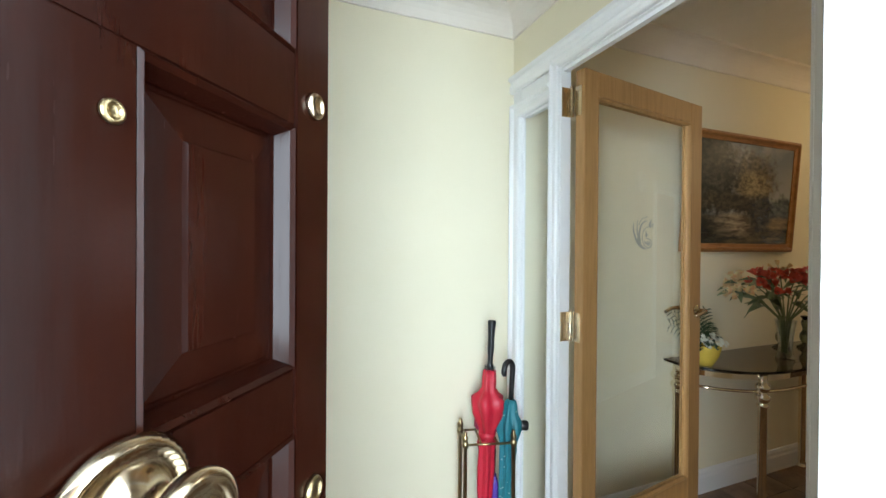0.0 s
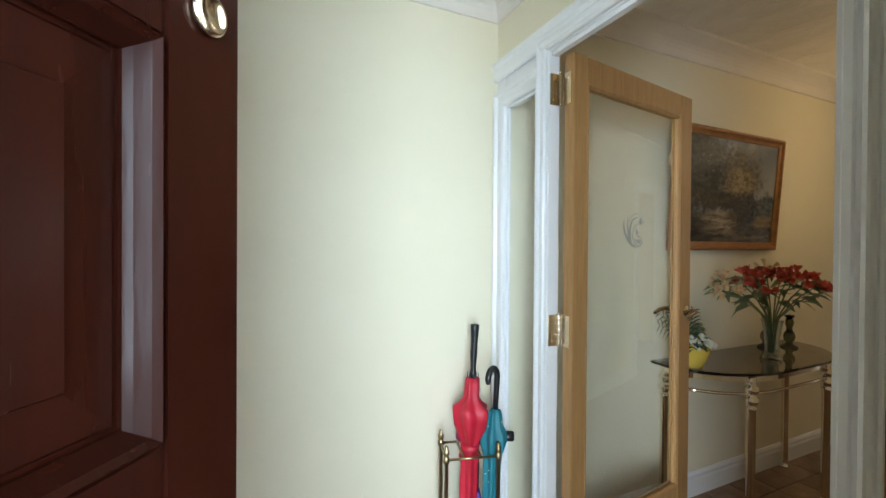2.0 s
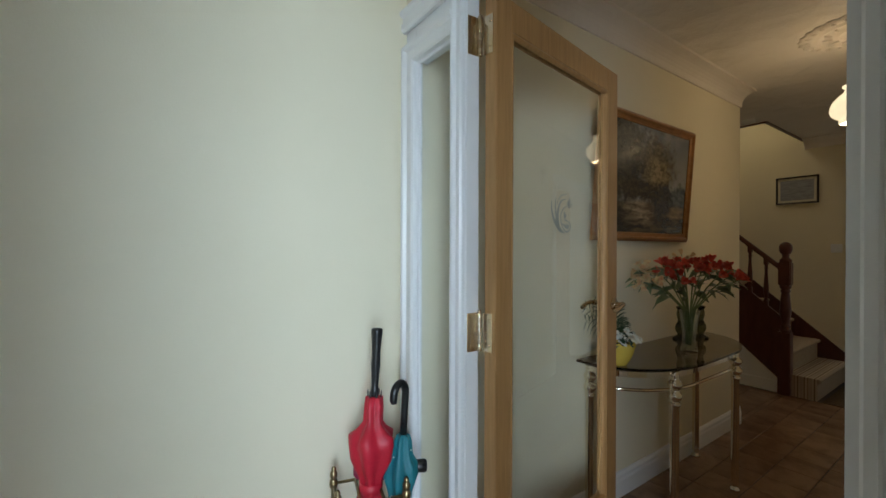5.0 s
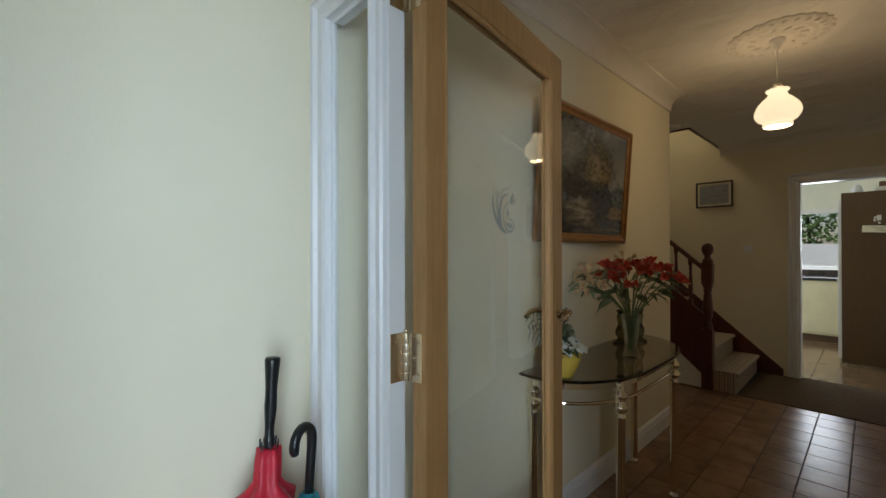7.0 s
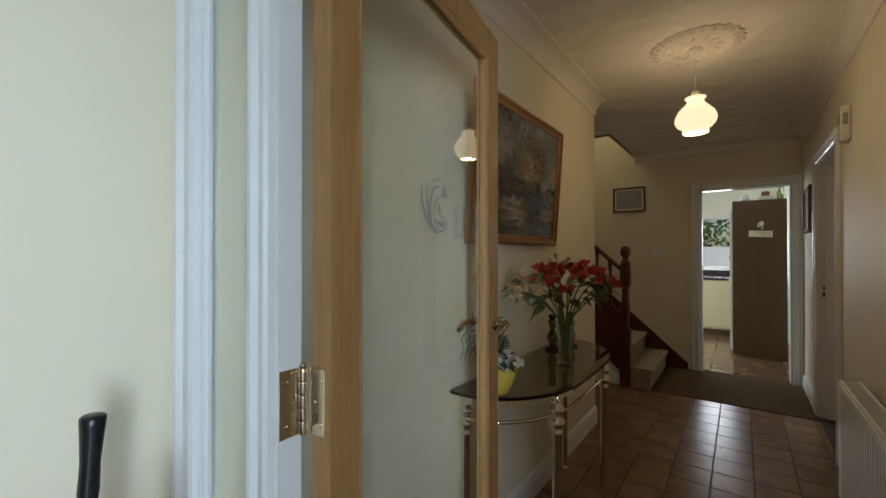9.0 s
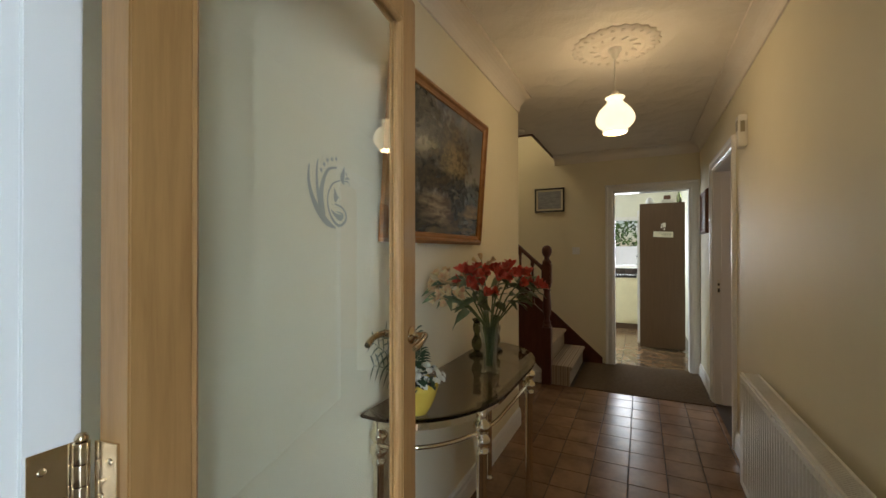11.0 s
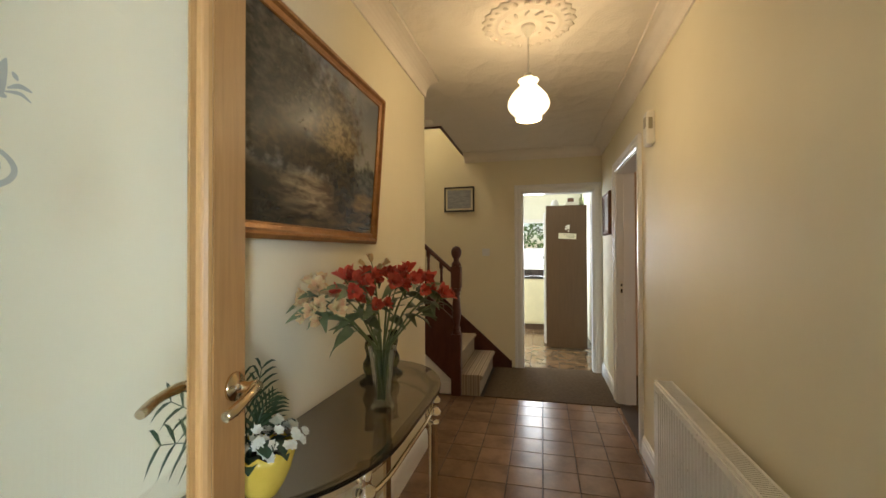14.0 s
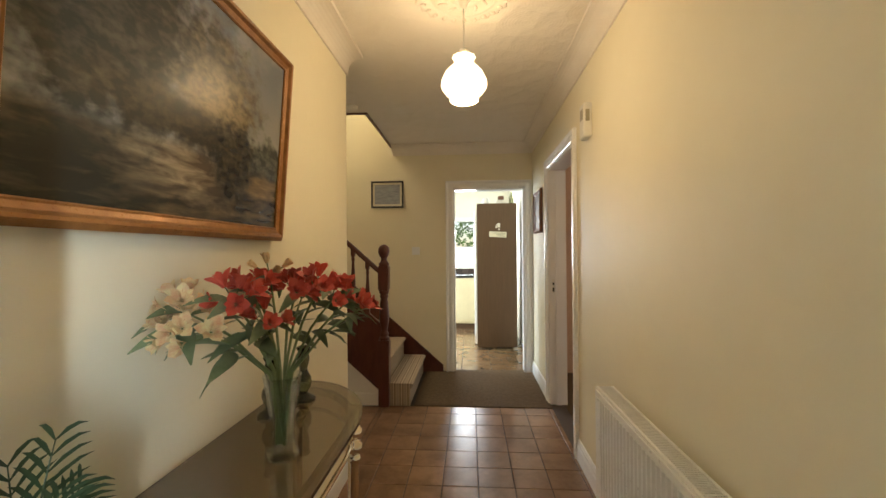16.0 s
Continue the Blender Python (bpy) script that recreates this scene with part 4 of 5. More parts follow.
# ---------------------------------------------------------------- radiator
def radiator():
    x0, x1, z0, z1, yb, yf = 2.05, 3.535, 0.13, 0.69, RIGHT + 0.03, 0.462
    r = root("radiator", ((x0 + x1) / 2, yb, z0), label="white double panel radiator on the wall", category="radiator")
    inv = r.matrix_world.inverted()

    def put(name, bm, m, **kw):
        bmesh.ops.transform(bm, matrix=inv, verts=bm.verts)
        return thing(name, bm, m, r, **kw)
    for ya, yb2, nm in ((yf - 0.016, yf, "front_panel"), (yb, yb + 0.014, "back_panel")):
        bm = bmesh.new()
        n = int((x1 - x0 - 0.06) / 0.0333)
        poly = [(x0, ya), (x0, yb2 - 0.004), (x0 + 0.004, yb2)]
        for k in range(n):
            a = x0 + 0.03 + k * 0.0333
            poly += [(a, yb2), (a + 0.006, yb2 - 0.007), (a + 0.016, yb2 - 0.007), (a + 0.022, yb2)]
        poly += [(x1 - 0.004, yb2), (x1, yb2 - 0.004), (x1, ya)]
        add_prism(bm, poly, z0 + 0.035, z1 - 0.04)
        add_box(bm, x0, x1, ya, yb2, z1 - 0.042, z1 - 0.006, bevel=0.005)
        add_box(bm, x0, x1, ya, yb2, z0, z0 + 0.037, bevel=0.005)
        put(nm, bm, RADW)
    for x in (x0, x1):
        bm = bmesh.new()
        add_box(bm, x - 0.002, x + 0.002, yb + 0.0, yf - 0.002, z0 + 0.01, z1, bevel=0.001)
        put("side_cover", bm, RADW)
    bm = bmesh.new()
    for y in (yb + 0.006, yf - 0.016):
        add_box(bm, x0, x1, y, y + 0.010, z1 - 0.008, z1 + 0.002, bevel=0.001)
    n = int((x1 - x0) / 0.011)
    for k in range(n):
        a = x0 + 0.004 + k * (x1 - x0 - 0.008) / n
        add_box(bm, a, a + 0.005, yb + 0.014, yf - 0.014, z1 - 0.005, z1)
    put("top_grille", bm, RADW)
    bm = bmesh.new()
    for k in range(40):
        a = x0 + 0.03 + k * (x1 - x0 - 0.06) / 40
        add_box(bm, a, a + 0.003, yb + 0.015, yf - 0.017, z0 + 0.03, z1 - 0.03)
    put("convector_fins", bm, mat("fin_steel", (0.3, 0.29, 0.27), 0.5))
    for x in (x0 + 0.2, x1 - 0.2):
        bm = bmesh.new()
        add_box(bm, x - 0.012, x + 0.012, RIGHT, yb + 0.002, z0 + 0.08, z1 - 0.1)
        put("wall_bracket", bm, RADW)
    return r


radiator()

# ---------------------------------------------------------------- pendant lamp and ceiling rose
LX, LY = 3.485, 1.038


def ceiling_rose():
    r = root("ceiling_rose", (LX, LY, CEILING), label="white plaster ceiling rose with leaf relief", category="ceiling rose")
    bm = bmesh.new()
    def lobes(a, k):
        return 0.035 * math.cos(24 * a) if k in (1, 2) else 0
    add_lathe(bm, [(0.20, 0.0), (0.228, -0.001), (0.222, -0.007), (0.20, -0.013), (0.175, -0.012), (0.165, -0.010), (0.155, -0.018), (0.145, -0.018), (0.135, -0.010), (0.09, -0.012), (0.075, -0.020), (0.06, -0.020), (0.05, -0.014), (0.012, -0.016)], 96, (0, 0, 0), lobes)
    thing("rose_disc", bm, CEIL, r)
    for n, rad, size, turn in ((24, 0.195, (0.016, 0.012, 0.008), 0.0), (12, 0.112, (0.024, 0.009, 0.007), 0.5)):
        bm = bmesh.new()
        bmesh.ops.create_icosphere(bm, subdivisions=2, radius=1.0)
        bmesh.ops.transform(bm, matrix=Matrix.Diagonal((*size, 1)), verts=bm.verts)
        me = mesh_of(bm, "leaf_relief")
        me.materials.append(CEIL)
        for p in me.polygons:
            p.use_smooth = True
        for k in range(n):
            a = 2 * math.pi * k / n
            o = new("leaf_relief", me)
            o.parent = r
            o.location = (rad * math.cos(a), rad * math.sin(a), -0.014)
            o.rotation_euler = (0, 0, a + turn)


ceiling_rose()


def pendant_lamp():
    r = root("pendant_lamp", (LX, LY, CEILING - 0.018), label="lit opal glass pendant lamp hanging on a thin cord", category="lamp")
    bm = bmesh.new()
    add_lathe(bm, [(0.034, 0.004), (0.036, -0.008), (0.034, -0.014), (0.022, -0.024), (0.016, -0.046), (0.012, -0.052), (0.003, -0.054)], 24)
    thing("cord_grip", bm, PLASTIC, r)
    bm = bmesh.new()
    add_tube(bm, [(0, 0, -0.05), (0, 0, -0.26)], 0.0035, 8)
    thing("cord", bm, PLASTIC, r)
    bm = bmesh.new()
    add_lathe(bm, [(0.012, -0.235), (0.02, -0.24), (0.022, -0.26), (0.022, -0.295)], 16)
    thing("lamp_holder", bm, PLASTIC, r)
    bm = bmesh.new()
    z = -0.470
    out = [(0.064, z), (0.068, z + 0.006), (0.066, z + 0.020), (0.068, z + 0.026), (0.088, z + 0.040), (0.101, z + 0.060), (0.105, z + 0.082), (0.102, z + 0.104), (0.090, z + 0.130), (0.070, z + 0.154), (0.050, z + 0.174),
           (0.043, z + 0.186), (0.042, z + 0.194), (0.048, z + 0.204), (0.053, z + 0.211), (0.050, z + 0.215)]
    out = [(rr * 0.97, z + (zz - z) * 0.93) for rr, zz in out]
    inn = [(rr - 0.004, zz) for rr, zz in out][::-1]
    
    def frill(a, k):
        return 0.05 * math.cos(12 * a) if k in (13, 14, 15, 16, 17, 18) else 0.018 * math.cos(12 * a) if 3 < k < 28 else 0
    add_lathe(bm, out + inn, 72, (0, 0, 0), frill, cap=False)
    thing("shade", bm, LAMPGLASS, r, label="lit opal glass shade").visible_shadow = False
    return r


pendant_lamp()

# ---------------------------------------------------------------- kitchen beyond the doorway
bm = bmesh.new()
add_box(bm, BACK + 0.06, KFAR + 0.1, -0.2, 3.6, -0.10, -0.006)
kfloor = thing("floor_kitchen", bm, GROUT, label="grout bed of the kitchen floor", category="floor", **S)
bm = bmesh.new()
add_box(bm, BACK + 0.12, KFAR + 0.1, 0.20, 0.30, 0, 2.4)
# gap in this unseen wall added for the kitchen's fill lamp
add_box(bm, BACK + 0.12, 6.9, 3.5, 3.6, 0, 2.4)
add_box(bm, 7.9, KFAR + 0.1, 3.5, 3.6, 0, 2.4)
add_box(bm, 6.9, 7.9, 3.5, 3.6, 2.05, 2.4)
WY0, WY1, WZ0, WZ1 = 0.75, 2.5, 1.0, 1.90
add_box(bm, KFAR, KFAR + 0.12, 0.2, WY0, 0, 2.4)
add_box(bm, KFAR, KFAR + 0.12, WY1, 3.6, 0, 2.4)
add_box(bm, KFAR, KFAR + 0.12, WY0, WY1, 0, WZ0)
add_box(bm, KFAR, KFAR + 0.12, WY0, WY1, WZ1, 2.4)
thing("wall_kitchen", bm, KWALL, label="pale painted kitchen walls with a window", category="wall", **S)
bm = bmesh.new()
add_box(bm, BACK + 0.06, KFAR + 0.1, -0.2, 3.6, 2.4, 2.45)
thing("ceiling_kitchen", bm, CEIL, label="white kitchen ceiling", category="ceiling", **S)
bm = bmesh.new()
for a, b in ((WY0, WY0 + 0.05), (WY1 - 0.05, WY1), (1.6, 1.66)):
    add_box(bm, KFAR + 0.02, KFAR + 0.08, a, b, WZ0, WZ1, bevel=0.004)
for a, b in ((WZ0, WZ0 + 0.05), (WZ1 - 0.05, WZ1)):
    add_box(bm, KFAR + 0.021, KFAR + 0.079, WY0, WY1, a, b, bevel=0.004)
thing("window_3_frame", bm, WHITE, label="white kitchen window frame", category="window", **S)
box_thing("window_3_roller_blind", (KFAR - 0.03, KFAR - 0.01, WY0 - 0.03, WY1 + 0.03, WZ1 - 0.04, WZ1 + 0.02), PLASTIC, None, 0.006, label="rolled up white blind", category="blind", **S)


def tall_unit():
    u = root("tall_cabinet", (7.42, 0.66, 0), label="tall brown laminate kitchen cabinet", category="cabinet")
    inv = u.matrix_world.inverted()
    bm = bmesh.new()
    add_box(bm, 7.12, 7.14, 0.395, 0.925, 0.02, 1.945, bevel=0.002)
    add_box(bm, 7.14, 7.72, 0.395, 0.90, 0.10, 1.94, bevel=0.002)
    bmesh.ops.transform(bm, matrix=inv, verts=bm.verts)
    thing("body", bm, BROWNCAB, u)
    return u


tall_unit()


def base_unit(y0, y1):
    u = root("kitchen_base_cabinet", (8.72, (y0 + y1) / 2, 0), label="cream kitchen base cabinet under the window", category="cabinet", group="kitchen base cabinets")
    inv = u.matrix_world.inverted()
    for nm, dims, m in (("body", (8.46, KFAR, y0, y1, 0.10, 0.865), CREAMCAB), ("plinth", (8.50, KFAR, y0 + 0.002, y1 - 0.002, 0.0, 0.10), BROWNCAB), ("door", (8.44, 8.458, y0 + 0.004, y1 - 0.004, 0.13, 0.855), CREAMCAB)):
        bm = bmesh.new()
        add_box(bm, *dims, bevel=0.002)
        bmesh.ops.transform(bm, matrix=inv, verts=bm.verts)
        thing(nm, bm, m, u)
    return u


bu = base_unit(0.4, 0.9)
for k in range(1, 5):
    copy_thing(bu, pose(8.72, 0.65 + 0.502 * k, 0))
box_thing("worktop", (8.42, KFAR, 0.31, 3.0, 0.866, 0.904), DARKTOP, None, 0.004, label="dark laminate kitchen worktop", category="worktop", kind="structure")

# ---------------------------------------------------------------- small framed pictures
PRINT = mat("sea_print", (0.34, 0.36, 0.40), 0.4, second=(0.20, 0.20, 0.22), scale=14, stretch=(1, 1, 5), mix=0.4)
framed_picture("framed_print", 0.357, 0.292, 0.017, 0.02, BLACK, PRINT, "small grey seascape print with white mount in a black frame",
               (BACK - 0.002, 1.92, 1.787), (0, 0, radians(-90)), 0.022, PAPER)
framed_picture("framed_portrait_panel", 0.40, 0.41, 0.045, 0.028, mat("brown_frame_wood", (0.16, 0.06, 0.025), 0.4, scale=20), mat("dark_print", (0.10, 0.06, 0.03), 0.4, scale=9, second=(0.3, 0.2, 0.1)),
               "small brown wooden framed picture on the wall", (5.65, RIGHT + 0.002, 1.475), (0, 0, radians(180)))

# ---------------------------------------------------------------- wall and ceiling fittings
def thermostat():
    r = root("thermostat", (3.97, RIGHT, 1.925), label="cream plastic room thermostat box on the wall", category="thermostat")
    bm = bmesh.new()
    add_box(bm, -0.04, 0.05, 0.0, 0.045, 0.0, 0.19, bevel=0.006)
    thing("case", bm, PLASTIC, r)
    bm = bmesh.new()
    add_box(bm, -0.0425, -0.039, 0.014, 0.036, 0.085, 0.15, bevel=0.001)
    add_box(bm, -0.02, 0.03, 0.0445, 0.047, 0.10, 0.16, bevel=0.001)
    thing("dial_window", bm, mat("grey_window", (0.32, 0.28, 0.2), 0.3), r)
    bm = bmesh.new()
    add_box(bm, 0.052, 0.10, 0.0, 0.03, 0.01, 0.17, bevel=0.004)
    thing("back_plate", bm, PLASTIC, r)


thermostat()


def light_switch():
    r = root("light_switch", (BACK, 1.608, 1.268), label="white plastic light switch on the wall", category="light switch")
    bm = bmesh.new()
    add_box(bm, -0.009, 0.0, -0.043, 0.043, 0.0, 0.086, bevel=0.003)
    thing("plate", bm, FRIDGEW, r)
    bm = bmesh.new()
    add_box(bm, -0.013, -0.008, -0.007, 0.007, 0.032, 0.055, bevel=0.001)
    thing("rocker", bm, FRIDGEW, r)


light_switch()
bm = bmesh.new()
add_lathe(bm, [(0.05, 0.0), (0.052, -0.008), (0.048, -0.022), (0.03, -0.03), (0.02, -0.034), (0.002, -0.034)], 28, (4.82, 1.95, CEILING))
thing("smoke_alarm", bm, PLASTIC, label="round white smoke alarm on the ceiling", category="smoke alarm")


def strike_plate():
    r = root("strike_plate", (5.1585, RIGHT - 0.03, 1.0), label="brass lock keep set in the side door lining", category="lock keep")
    bm = bmesh.new()
    add_box(bm, -0.002, 0.001, -0.012, 0.012, -0.06, 0.06, bevel=0.0006)
    thing("plate", bm, PLASTIC, r)
    bm = bmesh.new()
    add_box(bm, -0.0045, -0.001, -0.007, 0.007, -0.045, -0.012)
    thing("slot", bm, BLACKCORD, r)
    bm = bmesh.new()
    add_box(bm, -0.0045, -0.001, -0.007, 0.007, 0.012, 0.032)
    thing("slot", bm, BLACKCORD, r)


strike_plate()

# ---------------------------------------------------------------- umbrella stand with umbrellas
SX, SY, SROT = 0.972, 1.603, radians(-15)
SM = Matrix.Translation((SX, SY, 0)) @ Matrix.Rotation(SROT, 4, "Z")


def umbrella_stand():
    r = root("umbrella_stand", (SX, SY, 0), label="aged brass tubular umbrella stand against the porch wall", category="umbrella stand")
    r.rotation_euler = (0, 0, SROT)
    hx, hy, zt = 0.094, 0.063, 0.605
    for x in (-hx, hx):
        for y in (-hy, hy):
            bm = bmesh.new()
            add_lathe(bm, [(0.012, 0.0), (0.012, 0.012), (0.0075, 0.016), (0.0075, zt - 0.012), (0.011, zt - 0.010), (0.0125, zt), (0.011, zt + 0.010), (0.007, zt + 0.014), (0.0105, zt + 0.02),
                           (0.0115, zt + 0.026), (0.0095, zt + 0.033), (0.006, zt + 0.038), (0.007, zt + 0.044), (0.004, zt + 0.05), (0.001, zt + 0.052)], 16, (x, y, 0))
            thing("post", bm, ANTBRASS, r)
    for z in (zt, 0.06):
        for a, b in (((-hx, -hy), (hx, -hy)), ((-hx, hy), (hx, hy)), ((-hx, -hy), (-hx, hy)), ((hx, -hy), (hx, hy)), ((-hx / 3, -hy), (-hx / 3, hy)), ((hx / 3, -hy), (hx / 3, hy))):
            bm = bmesh.new()
            add_tube(bm, [(a[0], a[1], z), (b[0], b[1], z)], 0.0045, 10)
            thing("bar", bm, ANTBRASS, r)
    box_thing("drip_tray", (-hx, hx, -hy, hy, 0.012, 0.03), BLACK, r, bevel=0.003)


umbrella_stand()


def folded_canopy(prof, folds, seed, depth=0.22):
    """A furled canopy: a lathe with deep folds."""
    rng = random.Random(seed)
    ph = rng.uniform(0, 6)

    def ripple(a, k):
        return depth * math.cos(folds * a + ph + 0.35 * k) * (0.4 + 0.6 * abs(math.sin(1.3 * k + seed)))
    bm = bmesh.new()
    add_lathe(bm, prof, 48, (0, 0, 0), ripple)
    return bm


def umbrella(name, label, base, top, cloth, prof, handle, folds=7, seed=1, extra=None):
    d = Vector(top) - Vector(base)
    L = d.length
    r = root(name, base, label=label, category="umbrella", group="umbrellas in the stand")
    r.rotation_euler = d.to_track_quat("Z", "X").to_euler()
    thing("canopy", folded_canopy([(a, q) for a, q in prof], folds, seed), cloth, r)
    bm = bmesh.new()
    handle(bm, L)
    thing("handle", bm, BLACK, r, smooth=True)
    bm = bmesh.new()
    add_lathe(bm, [(0.003, 0.0), (0.004, 0.02), (0.005, 0.06)], 10)
    thing("ferrule", bm, ANTBRASS, r)
    if extra:
        extra(r, L)
    return r


def straight_handle(bm, L):
    add_lathe(bm, [(0.009, L - 0.20), (0.012, L - 0.195), (0.0125, L - 0.18), (0.010, L - 0.17), (0.0105, L - 0.15), (0.0135, L - 0.11), (0.0125, L - 0.07), (0.0150, L - 0.03), (0.0165, L - 0.012), (0.0165, L - 0.003), (0.013, L)], 20)
    for k in range(6):
        a = k * math.pi / 3
        add_tube(bm, [(0.018 * math.cos(a), 0.018 * math.sin(a), L - 0.215), (0.020 * math.cos(a), 0.020 * math.sin(a), L - 0.180)], [0.003, 0.0015], 6)


def crook_handle(bm, L):
    pts = [(0, 0, L - 0.175), (0, 0, L - 0.10), (0, 0, L - 0.045)]
    for k in range(1, 13):
        a = radians(180 - 17.5 * k)
        pts.append((0.027 + 0.027 * math.cos(a), 0, L - 0.045 + 0.035 * math.sin(a)))
    add_tube(bm, pts, [0.010, 0.0105, 0.011] + [0.0112] * 11 + [0.009], 14)


def strap(z, rad, m):
    def add(r, L):
        bm = bmesh.new()
        add_lathe(bm, [(rad, z - 0.016), (rad + 0.003, z - 0.014), (rad + 0.003, z + 0.014), (rad, z + 0.016)], 28, cap=False)
        thing("strap", bm, m, r)
    return add


def on_stand(u, v, z):
    return SM @ Vector((u, v, z))


b0, t0 = on_stand(-0.02, -0.01, 0.032), Vector((1.004, 1.62, 1.062))
L0 = (t0 - b0).length
umbrella("long_umbrella", "furled red nylon umbrella with black straight handle in the stand", b0, t0, RED_CLOTH,
         [(0.006, 0.06), (0.018, 0.14), (0.026, 0.3), (0.030, 0.45), (0.030, 0.52), (0.034, 0.55), (0.028, 0.575), (0.029, 0.60), (0.052, 0.66), (0.062, 0.70), (0.058, 0.725), (0.040, 0.742), (0.026, 0.76), (0.025, 0.80), (0.024, L0 - 0.20), (0.012, L0 - 0.198)],
         straight_handle, 5, 1, strap(0.575, 0.031, RED_CLOTH))
b1, t1 = on_stand(0.055, -0.03, 0.032), Vector((1.083, 1.585, 0.910))
L1 = (t1 - b1).length


def dots(r, L):
    rng = random.Random(4)
    bm = bmesh.new()
    for k in range(110):
        a, z = rng.uniform(0, 6.28), rng.uniform(0.1, L - 0.2)
        rr = 0.030 if z < 0.5 else 0.032
        g = bmesh.ops.create_icosphere(bm, subdivisions=1, radius=0.0028)
        bmesh.ops.transform(bm, matrix=Matrix.Translation((rr * math.cos(a), rr * math.sin(a), z)), verts=g["verts"])
    ob = thing("spots", bm, mat("pale_spot", (0.55, 0.62, 0.6), 0.6), r)
    tagged(ob, kind="stuff")


umbrella("crook_umbrella", "furled teal umbrella with pale spots and black crook handle", b1, t1, TEAL_CLOTH,
         [(0.006, 0.06), (0.018, 0.14), (0.027, 0.3), (0.030, 0.45), (0.031, 0.52), (0.034, 0.55), (0.044, 0.60), (0.042, 0.635), (0.028, 0.66), (0.022, 0.70), (0.018, L1 - 0.165), (0.009, L1 - 0.163)],
         crook_handle, 6, 3, dots)
b2, t2 = on_stand(0.02, 0.01, 0.032), on_stand(0.03, 0.02, 0.56)
umbrella("small_umbrella", "small purple folding umbrella standing in the stand", b2, t2, PURPLE_CLOTH,
         [(0.012, 0.06), (0.022, 0.1), (0.026, 0.3), (0.026, 0.38), (0.018, 0.41)], lambda bm, L: add_lathe(bm, [(0.012, L - 0.13), (0.015, L - 0.12), (0.016, L - 0.02), (0.012, L)], 16), 5, 5)
b3, t3 = Vector((0.952, 1.67, 0.640)), Vector((1.150, 1.575, 0.632))
umbrella("folding_umbrella", "maroon folding umbrella with black end laid across the stand", b3, t3, MAROON_CLOTH,
         [(0.014, 0.0), (0.026, 0.012), (0.030, 0.05), (0.028, 0.12), (0.024, 0.17), (0.018, 0.178)], lambda bm, L: add_lathe(bm, [(0.014, L - 0.045), (0.0185, L - 0.04), (0.0195, L - 0.006), (0.016, L)], 18), 4, 8)

